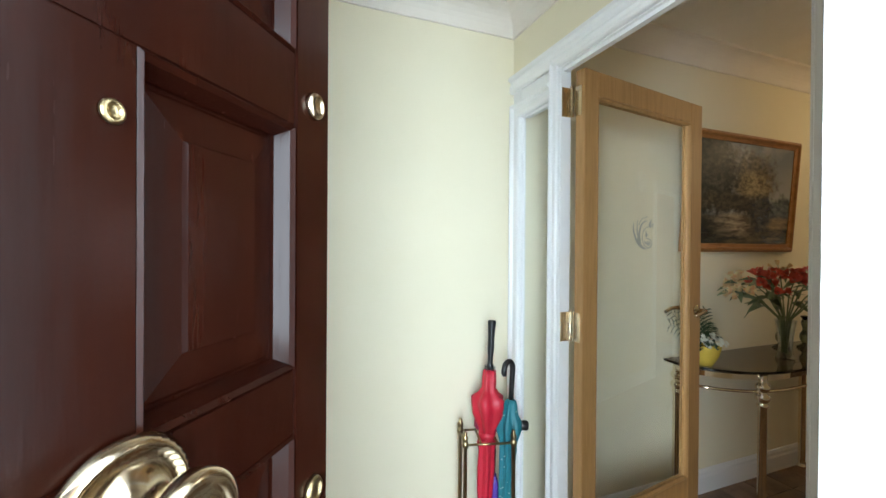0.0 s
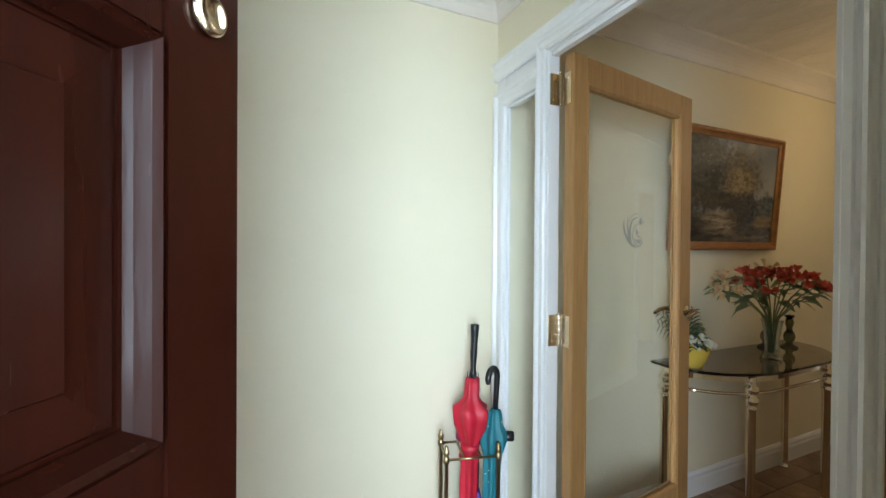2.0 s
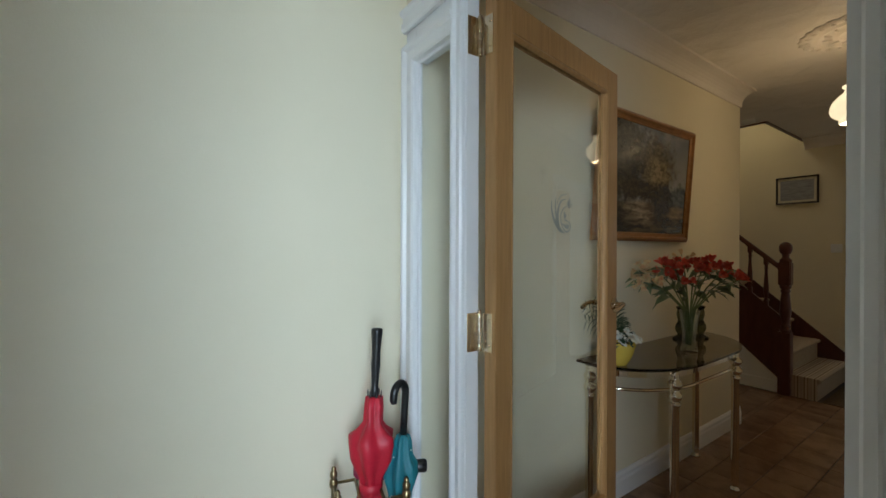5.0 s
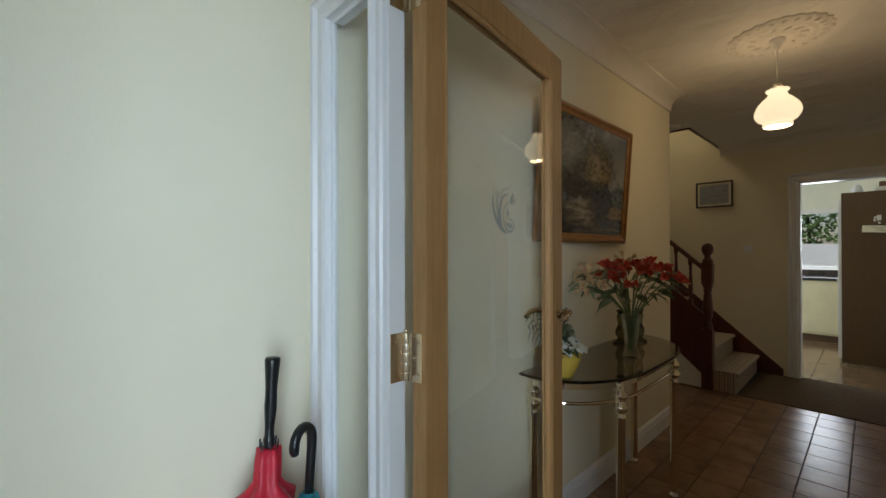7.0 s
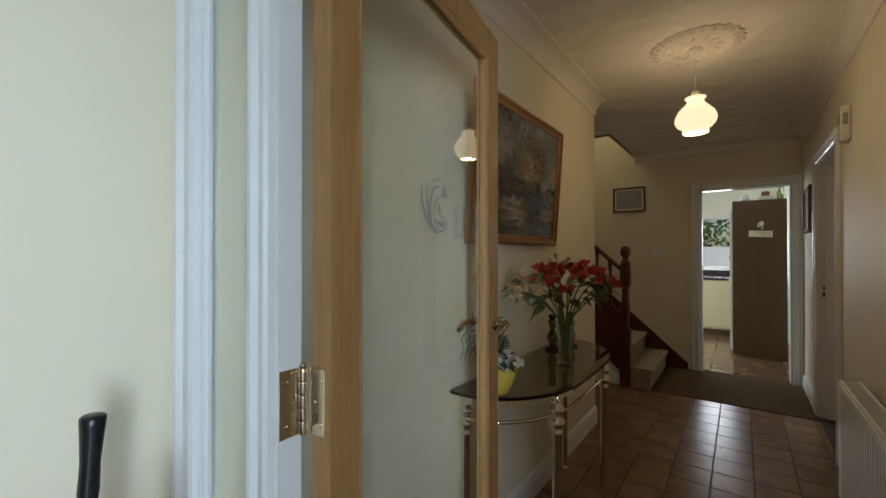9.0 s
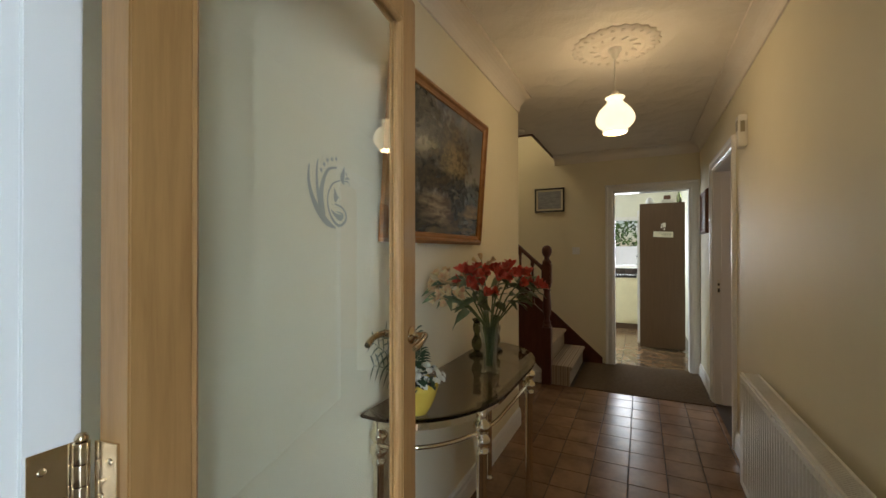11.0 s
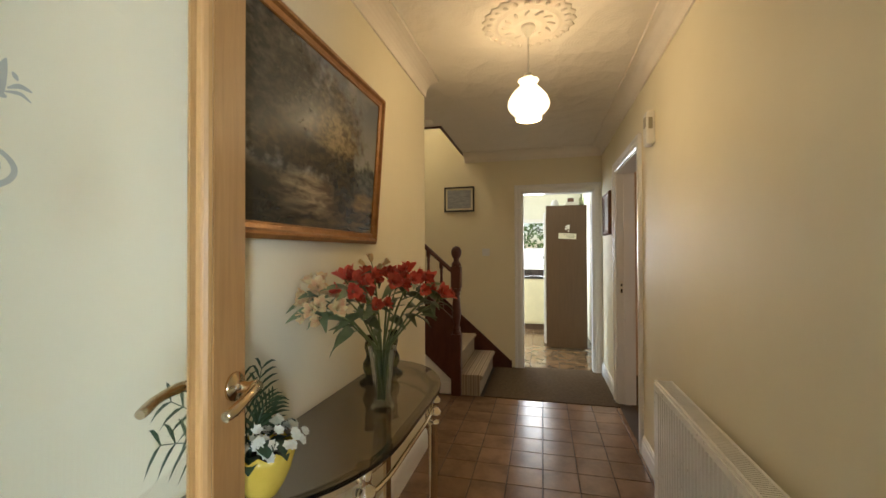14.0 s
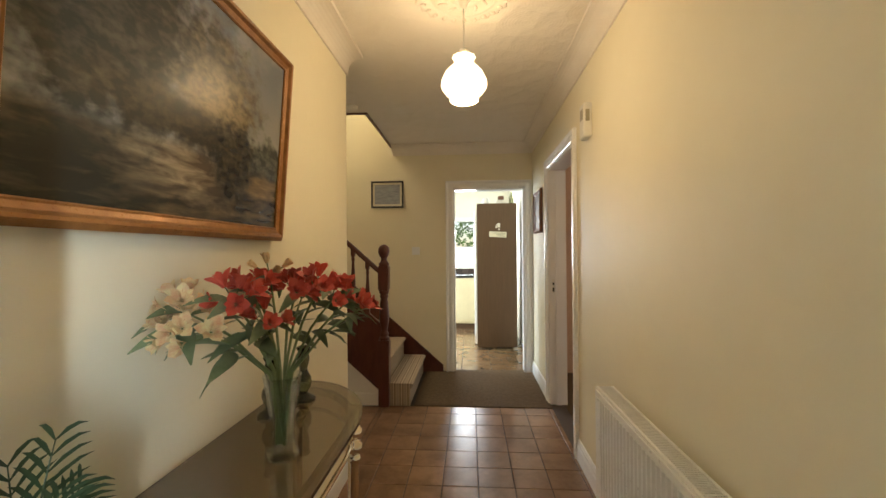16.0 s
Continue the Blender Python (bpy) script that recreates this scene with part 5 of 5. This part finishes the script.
# ---------------------------------------------------------------- on the console table
def vase_and_flowers():
    vx, vy = 2.675, 1.495
    v = root("glass_vase", (vx, vy, TZ), label="cut crystal vase on the glass table", category="vase")
    bm = bmesh.new()

    def cuts(a, k):
        return 0.030 * math.cos(14 * a + 0.5 * k) if 2 < k < 15 else 0
    out = [(0.030, 0.0), (0.040, 0.002), (0.042, 0.008), (0.037, 0.018), (0.031, 0.032), (0.029, 0.05), (0.029, 0.07), (0.030, 0.09), (0.032, 0.11), (0.034, 0.13), (0.037, 0.15), (0.040, 0.17), (0.043, 0.19), (0.046, 0.205), (0.047, 0.208)]
    inn = [(0.0445, 0.208), (0.041, 0.19), (0.035, 0.16), (0.030, 0.12), (0.026, 0.07), (0.026, 0.016), (0.002, 0.012)]
    add_lathe(bm, out + inn, 72, (0, 0, 0), cuts)
    thing("vase_body", bm, CRYSTAL, v)

    rng = random.Random(12)
    f = root("flower_bouquet", (vx, vy, TZ + 0.035), label="red and cream alstroemeria stems with green leaves in the vase", category="flowers")
    # each stem ends in an umbel: its place, colour and number of florets
    umbels = [((-0.200, 0.150, 0.335), "cream", 6), ((-0.165, 0.165, 0.375), "cream", 5), ((-0.175, 0.105, 0.320), "cream", 4), ((0.000, 0.035, 0.455), "bud", 4),
              ((-0.135, 0.060, 0.395), "red", 5), ((-0.090, 0.000, 0.335), "red", 4), ((-0.045, 0.060, 0.410), "red", 5), ((0.000, -0.040, 0.405), "red", 5),
              ((0.030, -0.090, 0.410), "red", 5), ((0.060, -0.125, 0.380), "red", 5), ((0.030, 0.090, 0.395), "red", 4), ((0.030, -0.200, 0.345), "red", 2),
              ((0.090, -0.020, 0.390), "red", 5), ((-0.060, 0.130, 0.370), "cream", 4), ((0.055, -0.165, 0.370), "red", 3)]
    looks = {"red": (PETAL_RED, "red alstroemeria flower", 1.0), "cream": (PETAL_CREAM, "cream and pink alstroemeria flower", 0.95), "bud": (PETAL_CREAM, "pale half-open alstroemeria flower", 0.72)}

    def petal(bm, m, length, width, flare):
        rows = []
        for i in range(6):
            q = i / 5
            w = width * (0.22 + 0.78 * math.sin(math.pi * min(q * 0.80 + 0.05, 1)) ** 0.9) * (1.0 if i < 5 else 0.35)
            out_, up_ = 0.003 + flare * q ** 1.5, length * (q ** 0.85) - 0.25 * flare * q ** 3
            rows.append([bm.verts.new(m @ Vector((out_ - (0.0 if sd == 0 else 0.0022 * q), sd * w, up_))) for sd in (-1, 0, 1)])
        for r1, r2 in zip(rows, rows[1:]):
            for i in range(2):
                bm.faces.new((r1[i], r1[i + 1], r2[i + 1], r2[i])).smooth = True

    stems = bmesh.new()
    for p, kind_, count in umbels:
        p = Vector(p)
        foot = Vector((rng.uniform(-0.014, 0.014), rng.uniform(-0.014, 0.014), 0.0))
        neck = Vector((p.x * 0.13, p.y * 0.13, 0.180))
        crown = p - (p - neck).normalized() * 0.035
        mid = neck.lerp(crown, 0.5) + Vector((rng.uniform(-0.008, 0.008), rng.uniform(-0.008, 0.008), 0.022))
        add_tube(stems, [foot, foot.lerp(neck, 0.6), neck, neck.lerp(mid, 0.55), mid, mid.lerp(crown, 0.55) + Vector((0, 0, 0.003)), crown], [0.0034] * 5 + [0.0028, 0.0022], 7)
        petal_mat, words, size0 = looks[kind_]
        axis = ((p - Vector((0, 0, 0.10))).normalized() + Vector((-0.25, -0.30, 0.0))).normalized()
        base_rot = axis.to_track_quat("Z", "Y").to_matrix().to_4x4()
        for j in range(count):
            turn = 2 * math.pi * (j + rng.uniform(-0.2, 0.2)) / count
            spread = 0.95 if count > 2 else 0.4
            lean = base_rot @ Matrix.Rotation(turn, 4, "Z") @ Matrix.Rotation(spread * rng.uniform(0.55, 1.05), 4, "Y")
            d = lean.to_3x3() @ Vector((0, 0, 1))
            c = crown + d * rng.uniform(0.034, 0.048)
            add_tube(stems, [crown, crown.lerp(c, 0.5) + Vector((0, 0, 0.003)), c], [0.0017, 0.0014, 0.0016], 5)
            size = size0 * rng.uniform(0.82, 1.08)
            bm = bmesh.new()
            m0 = Matrix.Translation(c) @ lean @ Matrix.Rotation(rng.uniform(0, 1), 4, "Z")
            flare = (0.026 if kind_ != "bud" else 0.010) * rng.uniform(0.8, 1.2)
            for i in range(6):
                petal(bm, m0 @ Matrix.Rotation(i * math.pi / 3, 4, "Z"), 0.040 * size, (0.0125 if i % 2 else 0.0088) * size, flare * size * (1.0 if i % 2 else 0.8))
            for i in range(5):
                a = i * 1.257
                add_tube(bm, [m0 @ Vector((0, 0, 0.004)), m0 @ Vector((0.005 * math.cos(a), 0.005 * math.sin(a), 0.022 * size)), m0 @ Vector((0.009 * math.cos(a) + 0.004, 0.009 * math.sin(a), 0.036 * size))], 0.0007, 4)
            thing("flower_head", bm, petal_mat, f, label=words)
    thing("stems", stems, STEM, f)

    def leaf_mesh(L, W, bend):
        bm = bmesh.new()
        rows = []
        for i in range(9):
            q = i / 8
            w = W * math.sin(math.pi * (q ** 0.75) * 0.97 + 0.03) + 0.0006
            x = L * q
            z = 0.30 * L * q - bend * L * q * q
            rows.append([bm.verts.new((x, -w, z + 0.22 * w)), bm.verts.new((x, 0, z - 0.08 * w)), bm.verts.new((x, w, z + 0.22 * w))])
        for r1, r2 in zip(rows, rows[1:]):
            for i in range(2):
                bm.faces.new((r1[i], r1[i + 1], r2[i + 1], r2[i])).smooth = True
        me = mesh_of(bm, "leaf")
        me.materials.append(LEAF)
        return me
    kinds = [leaf_mesh(0.105, 0.0150, 0.35), leaf_mesh(0.120, 0.0180, 0.55), leaf_mesh(0.090, 0.0135, 0.25), leaf_mesh(0.105, 0.0190, 0.70)]
    for k, (p, kind_, count) in enumerate(umbels):
        p = Vector(p)
        neck = Vector((p.x * 0.13, p.y * 0.13, 0.180))
        away = math.atan2(p.y, p.x)
        # a ruff under the florets, then single leaves down the stem
        places = [(0.86, rng.uniform(-1.7, 1.7), 0.85) for _ in range(3)] + [(rng.uniform(0.30, 0.70), rng.uniform(-1.2, 1.2), 1.0) for _ in range(3)]
        for q, turn, grow in places:
            ob = new("leaf", kinds[rng.randrange(4)])
            ob.parent = f
            ob.location = neck.lerp(p, q) + Vector((0, 0, 0.020 * (1 - q)))
            ob.rotation_euler = (rng.uniform(-0.7, 0.7), rng.uniform(-0.35, 0.30), away + turn)
            g = grow * rng.uniform(0.72, 1.08)
            ob.scale = (g, g, g)


vase_and_flowers()


def candlestick(at):
    r = root("candlestick", at, label="dark green glass candlestick on the table", category="candlestick", group="glass candlesticks")
    bm = bmesh.new()
    add_lathe(bm, [(0.040, 0.0), (0.041, 0.006), (0.034, 0.014), (0.018, 0.022), (0.015, 0.032), (0.024, 0.046), (0.028, 0.062), (0.026, 0.08), (0.016, 0.098), (0.013, 0.112), (0.017, 0.126), (0.021, 0.142), (0.019, 0.158), (0.015, 0.168), (0.020, 0.176), (0.024, 0.184), (0.022, 0.188), (0.014, 0.186), (0.012, 0.165), (0.002, 0.163)], 28)
    thing("stick", bm, GREENGLASS, r)
    return r


c1 = candlestick((3.065, 1.605, TZ))
copy_thing(c1, pose(2.93, 1.655, TZ))


def potted_plant():
    px, py = 2.170, 1.565
    r = root("flower_pot", (px, py, TZ), label="yellow ceramic bowl pot with a zigzag rim on the table", category="plant pot")
    r.scale = (0.87, 0.87, 0.87)
    bm = bmesh.new()
    segs = 48
    prof = [(0.030, 0.0), (0.036, 0.004), (0.052, 0.03), (0.066, 0.062), (0.075, 0.095), (0.079, 0.118)]
    rings = []
    for k, (rr, z) in enumerate(prof + [(q - 0.004, zz) for q, zz in prof[::-1][:-1]]):
        ring = []
        for i in range(segs):
            a = 2 * math.pi * i / segs
            dz = 0.014 * (abs(((i * 12 / segs) % 1.0) - 0.5) * 2 - 0.5) if k in (5, 6) else 0
            ring.append(bm.verts.new((rr * math.cos(a), rr * math.sin(a), z + dz)))
        rings.append(ring)
    for a, b in zip(rings, rings[1:]):
        for i in range(segs):
            fc = bm.faces.new((a[i], a[(i + 1) % segs], b[(i + 1) % segs], b[i]))
            fc.smooth = True
    bm.faces.new(rings[0][::-1])
    bm.faces.new(rings[-1])
    thing("pot", bm, YELLOWPOT, r)
    bm = bmesh.new()
    add_lathe(bm, [(0.001, 0.095), (0.070, 0.096), (0.070, 0.09)], 24, cap=False)
    thing("soil", bm, mat("dark_soil", (0.03, 0.02, 0.014), 0.95, scale=60, bump=0.5), r)

    p = root("white_kalanchoe", (px, py, TZ + 0.080), label="small white flowering plant with dark leaves in the pot", category="plant")
    rng = random.Random(21)
    # blossoms
    for k in range(46):
        a, q = rng.uniform(0, 6.28), math.sqrt(rng.random())
        c = Vector((0.070 * q * math.cos(a) + 0.012, 0.062 * q * math.sin(a) - 0.022, 0.082 - 0.055 * q + rng.uniform(-0.014, 0.012)))
        d = (Vector((c.x * 5, c.y * 5 - 0.25, 0.5)) + Vector((rng.uniform(-0.3, 0.3), rng.uniform(-0.3, 0.3), 0))).normalized()
        rot = Matrix.Translation(c) @ d.to_track_quat("Z", "Y").to_matrix().to_4x4()
        bm = bmesh.new()
        for ring_n, rad, lift in ((6, 0.0115, 0.001), (5, 0.0075, 0.005)):
            for i in range(ring_n):
                m = rot @ Matrix.Rotation(i * 2 * math.pi / ring_n + ring_n, 4, "Z")
                vs = [bm.verts.new(m @ Vector(q2)) for q2 in ((0.0, 0, lift), (rad * 0.7, -rad * 0.45, lift + 0.002), (rad * 1.15, 0, lift + 0.003), (rad * 0.7, rad * 0.45, lift + 0.002))]
                bm.faces.new(vs)
        thing("blossom", bm, PETAL_WHITE, p)
    lm = bmesh.new()
    rows = []
    for i in range(6):
        q = i / 5
        w = 0.02 * math.sin(math.pi * (q * 0.9 + 0.07))
        rows.append([lm.verts.new((0.05 * q, -w, 0.01 * math.sin(3 * q) + 0.2 * w)), lm.verts.new((0.05 * q, 0, 0.01 * math.sin(3 * q))), lm.verts.new((0.05 * q, w, 0.01 * math.sin(3 * q) + 0.2 * w))])
    for a, b in zip(rows, rows[1:]):
        for i in range(2):
            lm.faces.new((a[i], a[i + 1], b[i + 1], b[i]))
    lme = mesh_of(lm, "leaf")
    lme.materials.append(PALM)
    for k in range(22):
        a = rng.uniform(0, 6.28)
        ob = new("leaf", lme)
        ob.parent = p
        ob.location = (0.03 * math.cos(a), 0.03 * math.sin(a), rng.uniform(0.005, 0.06))
        ob.rotation_euler = (rng.uniform(-0.4, 0.4), rng.uniform(-0.3, 0.5), a)
        ob.scale = (1.0, 1.0, 1.0)

    f = root("parlour_palm", (px - 0.02, py + 0.02, TZ + 0.077), label="dark green parlour palm fronds rising behind white flowers", category="plant")
    for k, (a, lean, L) in enumerate(((2.9, 0.62, 0.225), (0.2, 0.20, 0.195), (-0.9, 0.30, 0.13), (2.5, 0.40, 0.225), (-0.1, 0.50, 0.12), (-2.7, 0.85, 0.20), (3.3, 0.95, 0.19), (1.7, 0.12, 0.18))):
        bm = bmesh.new()
        pts = []
        for i in range(10):
            q = i / 9
            out_ = L * lean * q + 0.25 * L * lean * q * q
            pts.append(Vector((math.cos(a) * out_, math.sin(a) * out_ * 0.5, L * q * (1 - 0.28 * lean * q))))
        add_tube(bm, pts, [0.0022 - 0.0014 * i / 9 for i in range(10)], 5)
        for i in range(3, 10):
            t_ = (pts[i] - pts[i - 1]).normalized()
            side = t_.cross(Vector((0, -1, 0.25))).normalized()
            for s in (-1, 1):
                d = (t_ * 0.75 + side * s * 0.8 + Vector((0, -0.12, 0))).normalized()
                ll = 0.078 * (1 - 0.5 * abs(i - 5.5) / 4.5)
                w = d.cross(Vector((0, 1, 0))).normalized() * 0.0036
                p0 = pts[i]
                row = [(p0, 0.3), (p0 + d * ll * 0.35 + Vector((0, 0, 0.002)), 1.0), (p0 + d * ll * 0.7 - Vector((0, 0, 0.002)), 0.8), (p0 + d * ll - Vector((0, 0, 0.012)), 0.05)]
                vv = [(bm.verts.new(c + w * ww), bm.verts.new(c - w * ww)) for c, ww in row]
                for g1, g2 in zip(vv, vv[1:]):
                    bm.faces.new((g1[0], g1[1], g2[1], g2[0]))
        thing("frond", bm, PALM, f)


potted_plant()

# ---------------------------------------------------------------- kitchen details
def fridge():
    u = root("fridge", (7.43, 0.68, 0), label="white fridge with magnets beside the tall cabinet", category="fridge")
    inv = u.matrix_world.inverted()
    bm = bmesh.new()
    add_box(bm, 7.145, 7.74, 0.905, 0.955, 0.06, 1.86, bevel=0.008)
    bmesh.ops.transform(bm, matrix=inv, verts=bm.verts)
    thing("door", bm, FRIDGEW, u)
    rng = random.Random(3)
    for k in range(9):
        bm = bmesh.new()
        x, z = rng.uniform(7.2, 7.6), rng.choice([1.6, 1.5, 1.42, 1.2, 1.1, 0.95, 0.8]) + rng.uniform(-0.03, 0.03)
        add_box(bm, x, x + 0.04, 0.955, 0.967, z, z + 0.04, bevel=0.003)
        bmesh.ops.transform(bm, matrix=inv, verts=bm.verts)
        thing("magnet", bm, BLACK if k % 2 else PLASTIC, u)


fridge()
for nm, at, prof, m, lab in (("jar", (7.30, 0.80, 1.945), [(0.045, 0), (0.05, 0.01), (0.05, 0.06), (0.035, 0.075), (0.035, 0.09), (0.012, 0.10)], FRIDGEW, "white ceramic jar on top of the cabinet"),
                             ("bottle", (7.25, 0.45, 1.945), [(0.03, 0), (0.032, 0.01), (0.032, 0.10), (0.014, 0.13), (0.013, 0.16), (0.016, 0.165), (0.002, 0.166)], GREENGLASS, "dark green bottle on top of the cabinet")):
    bm = bmesh.new()
    add_lathe(bm, prof, 24, at)
    thing(nm, bm, m, label=lab, category=nm)
box_thing("storage_box", (7.2, 7.4, 0.50, 0.66, 1.945, 2.0), PLASTIC, None, 0.006, label="white storage box on top of the cabinet", category="box")
box_thing("small_tin", (7.25, 7.34, 0.55, 0.63, 2.0, 2.06), mat("brown_tin", (0.16, 0.07, 0.04), 0.4), None, 0.005, label="small brown tin on the storage box", category="tin")


def paper_note():
    r = root("paper_note", (7.1185, 0.645, 1.53), label="cream paper note fixed to the brown cabinet", category="note")
    bm = bmesh.new()
    add_box(bm, -0.003, 0.0, -0.115, 0.115, -0.04, 0.035, rot=Matrix.Rotation(radians(3), 4, "X"))
    thing("sheet", bm, PAPER, r)
    for k in range(3):
        bm = bmesh.new()
        add_box(bm, -0.0045, -0.0028, -0.095, 0.05 - 0.03 * k, 0.012 - 0.018 * k, 0.018 - 0.018 * k, rot=Matrix.Rotation(radians(3), 4, "X"))
        thing("writing_line", bm, mat("grey_ink", (0.3, 0.28, 0.22), 0.8), r)


paper_note()
bm = bmesh.new()
for a, b, c, d in ((0.62, 0.65, 1.62, 1.68), (0.66, 0.675, 1.61, 1.64), (0.625, 0.64, 1.585, 1.605), (0.655, 0.67, 1.645, 1.665)):
    add_box(bm, 7.113, 7.1195, a - 0.005, b, c, d, bevel=0.002)
thing("fridge_magnet", bm, PLASTIC, label="small pale ornament fixed to the brown cabinet", category="ornament")
# splashback tiles under the window
splash = box_thing("splashback", (KFAR - 0.006, KFAR, 0.75, 2.6, 0.904, 1.0), GROUT, label="dark tiled splashback strip", category="splashback", kind="structure")
tm = None
for k in range(18):
    if tm is None:
        bm = bmesh.new()
        add_box(bm, -0.006, 0, 0.002, 0.098, 0.002, 0.092, bevel=0.002, segs=1)
        tm = mesh_of(bm, "tile")
        tm.materials.append(mat("dark_wall_tile", (0.05, 0.035, 0.03), 0.2, random_shift=0.3))
    o = new("tile", tm)
    o.parent = splash
    o.location = (KFAR - 0.006, 0.76 + 0.1 * k, 0.905)

# garden behind the kitchen window
bm = bmesh.new()
add_box(bm, KFAR + 0.12, 60, -40, 40, -0.4, -0.15)
thing("ground_garden", bm, mat("garden_grass", (0.06, 0.09, 0.03), 0.9, scale=4, bump=0.5), label="rough green garden grass", category="ground", kind="structure")
bm = bmesh.new()
add_box(bm, 11.6, 11.75, -3, 6, -0.15, 1.42, bevel=0.01)
thing("garden_wall", bm, mat("pale_render", (0.72, 0.73, 0.72), 0.9, scale=2, bump=0.3), label="pale rendered garden wall", category="garden wall")


def hedge():
    rng = random.Random(9)
    h = root("hedge", (12.4, 1.5, -0.15), label="dense green hedge of small leaves behind the wall", category="hedge")
    bm = bmesh.new()
    for k in range(9):
        x, y = rng.uniform(-0.3, 0.5), -2.6 + 0.65 * k
        add_tube(bm, [(x, y, 0), (x + 0.1, y + 0.1, 1.2), (x + rng.uniform(-0.2, 0.2), y + rng.uniform(-0.4, 0.4), 2.6)], [0.06, 0.045, 0.015], 8)
    thing("trunks", bm, mat("bark", (0.09, 0.065, 0.045), 0.9, scale=20, bump=0.5), h)
    verts, faces = [], []
    for k in range(9000):
        cx, cy, cz = rng.gauss(0, 0.3), rng.uniform(-3.2, 3.2), rng.uniform(0.9, 3.0)
        if noise.noise((cx * 2, cy * 2.2, cz * 2.2)) < -0.22:
            continue
        d = Vector((rng.uniform(-1, 1), rng.uniform(-1, 1), rng.uniform(-0.6, 1))).normalized()
        s = d.orthogonal().normalized() * 0.036
        c = Vector((cx, cy, cz))
        L = rng.uniform(0.09, 0.14)
        n = len(verts)
        verts += [c, c + d * L * 0.5 + s, c + d * L, c + d * L * 0.5 - s]
        faces.append((n, n + 1, n + 2, n + 3))
    me = bpy.data.meshes.new("hedge_leaves")
    me.from_pydata([tuple(v) for v in verts], [], faces)
    ob = thing("foliage", me, mat("hedge_leaf", (0.10, 0.17, 0.04), 0.5, second=(0.05, 0.10, 0.02), scale=3), h)
    tagged(ob, kind="stuff")


hedge()

# ---------------------------------------------------------------- side room
bm = bmesh.new()
add_box(bm, 3.5, 3.6, -2.5, 0.225, 0, 2.4)
add_box(bm, BACK, BACK + 0.1, -2.5, 0.2, 0, 2.4)
add_box(bm, 3.5, BACK + 0.1, -2.6, -2.5, 0, 2.4)
thing("wall_side_room", bm, mat("peach_wall_paint", (0.62, 0.42, 0.28), 0.6, scale=2), label="peach painted side room walls", category="wall", kind="structure")
bm = bmesh.new()
add_box(bm, 3.5, BACK, -2.6, 0.226, -0.1, 0.0)
thing("floor_side_room", bm, MAT_FLOOR, label="brown carpet of the side room", category="floor", kind="structure")
bm = bmesh.new()
add_box(bm, 3.5, BACK + 0.1, -2.6, 0.225, 2.4, 2.45)
thing("ceiling_side_room", bm, CEIL, label="white side room ceiling", category="ceiling", kind="structure")

# ---------------------------------------------------------------- floor tiles
def tile_mesh(cache, w, d, m, h=0.0075, gap=0.0045):
    key = (round(w, 3), round(d, 3))
    if key not in cache:
        bm = bmesh.new()
        add_box(bm, -w / 2 + gap / 2, w / 2 - gap / 2, -d / 2 + gap / 2, d / 2 - gap / 2, -h, 0, bevel=0.002, segs=1)
        me = mesh_of(bm, "tile")
        me.materials.append(m)
        cache[key] = me
    return cache[key]


def tile_floor(parent, x0, x1, y0, y1, ox, oy, size, m, name="tile"):
    cache = {}
    xs = [x0] + [ox + size * k for k in range(-60, 60) if x0 + 0.004 < ox + size * k < x1 - 0.004] + [x1]
    ys = [y0] + [oy + size * k for k in range(-60, 60) if y0 + 0.004 < oy + size * k < y1 - 0.004] + [y1]
    rng = random.Random(5)
    for a, b in zip(xs, xs[1:]):
        for c, d in zip(ys, ys[1:]):
            if b - a < 0.012 or d - c < 0.012:
                continue
            ob = new(name, tile_mesh(cache, b - a, d - c, m))
            ob.parent = parent
            ob.location = ((a + b) / 2, (c + d) / 2, 0.0 + rng.uniform(-0.0006, 0.0006))


tile_floor(floor, 1.0, 5.07, RIGHT, LEFT, 4.722, 0.580, 0.20, TILE)
tile_floor(floor, 4.04, 5.05, LEFT, 2.35, 4.722, 0.580, 0.20, TILE)
tile_floor(floor, -1.1, 1.0, RIGHT, LEFT, 4.722, 0.580, 0.30, TILE)
tile_floor(kfloor, BACK + 0.06, 8.5, 0.30, 1.75, 6.33, 0.79, 0.33, KTILE, "kitchen_tile")
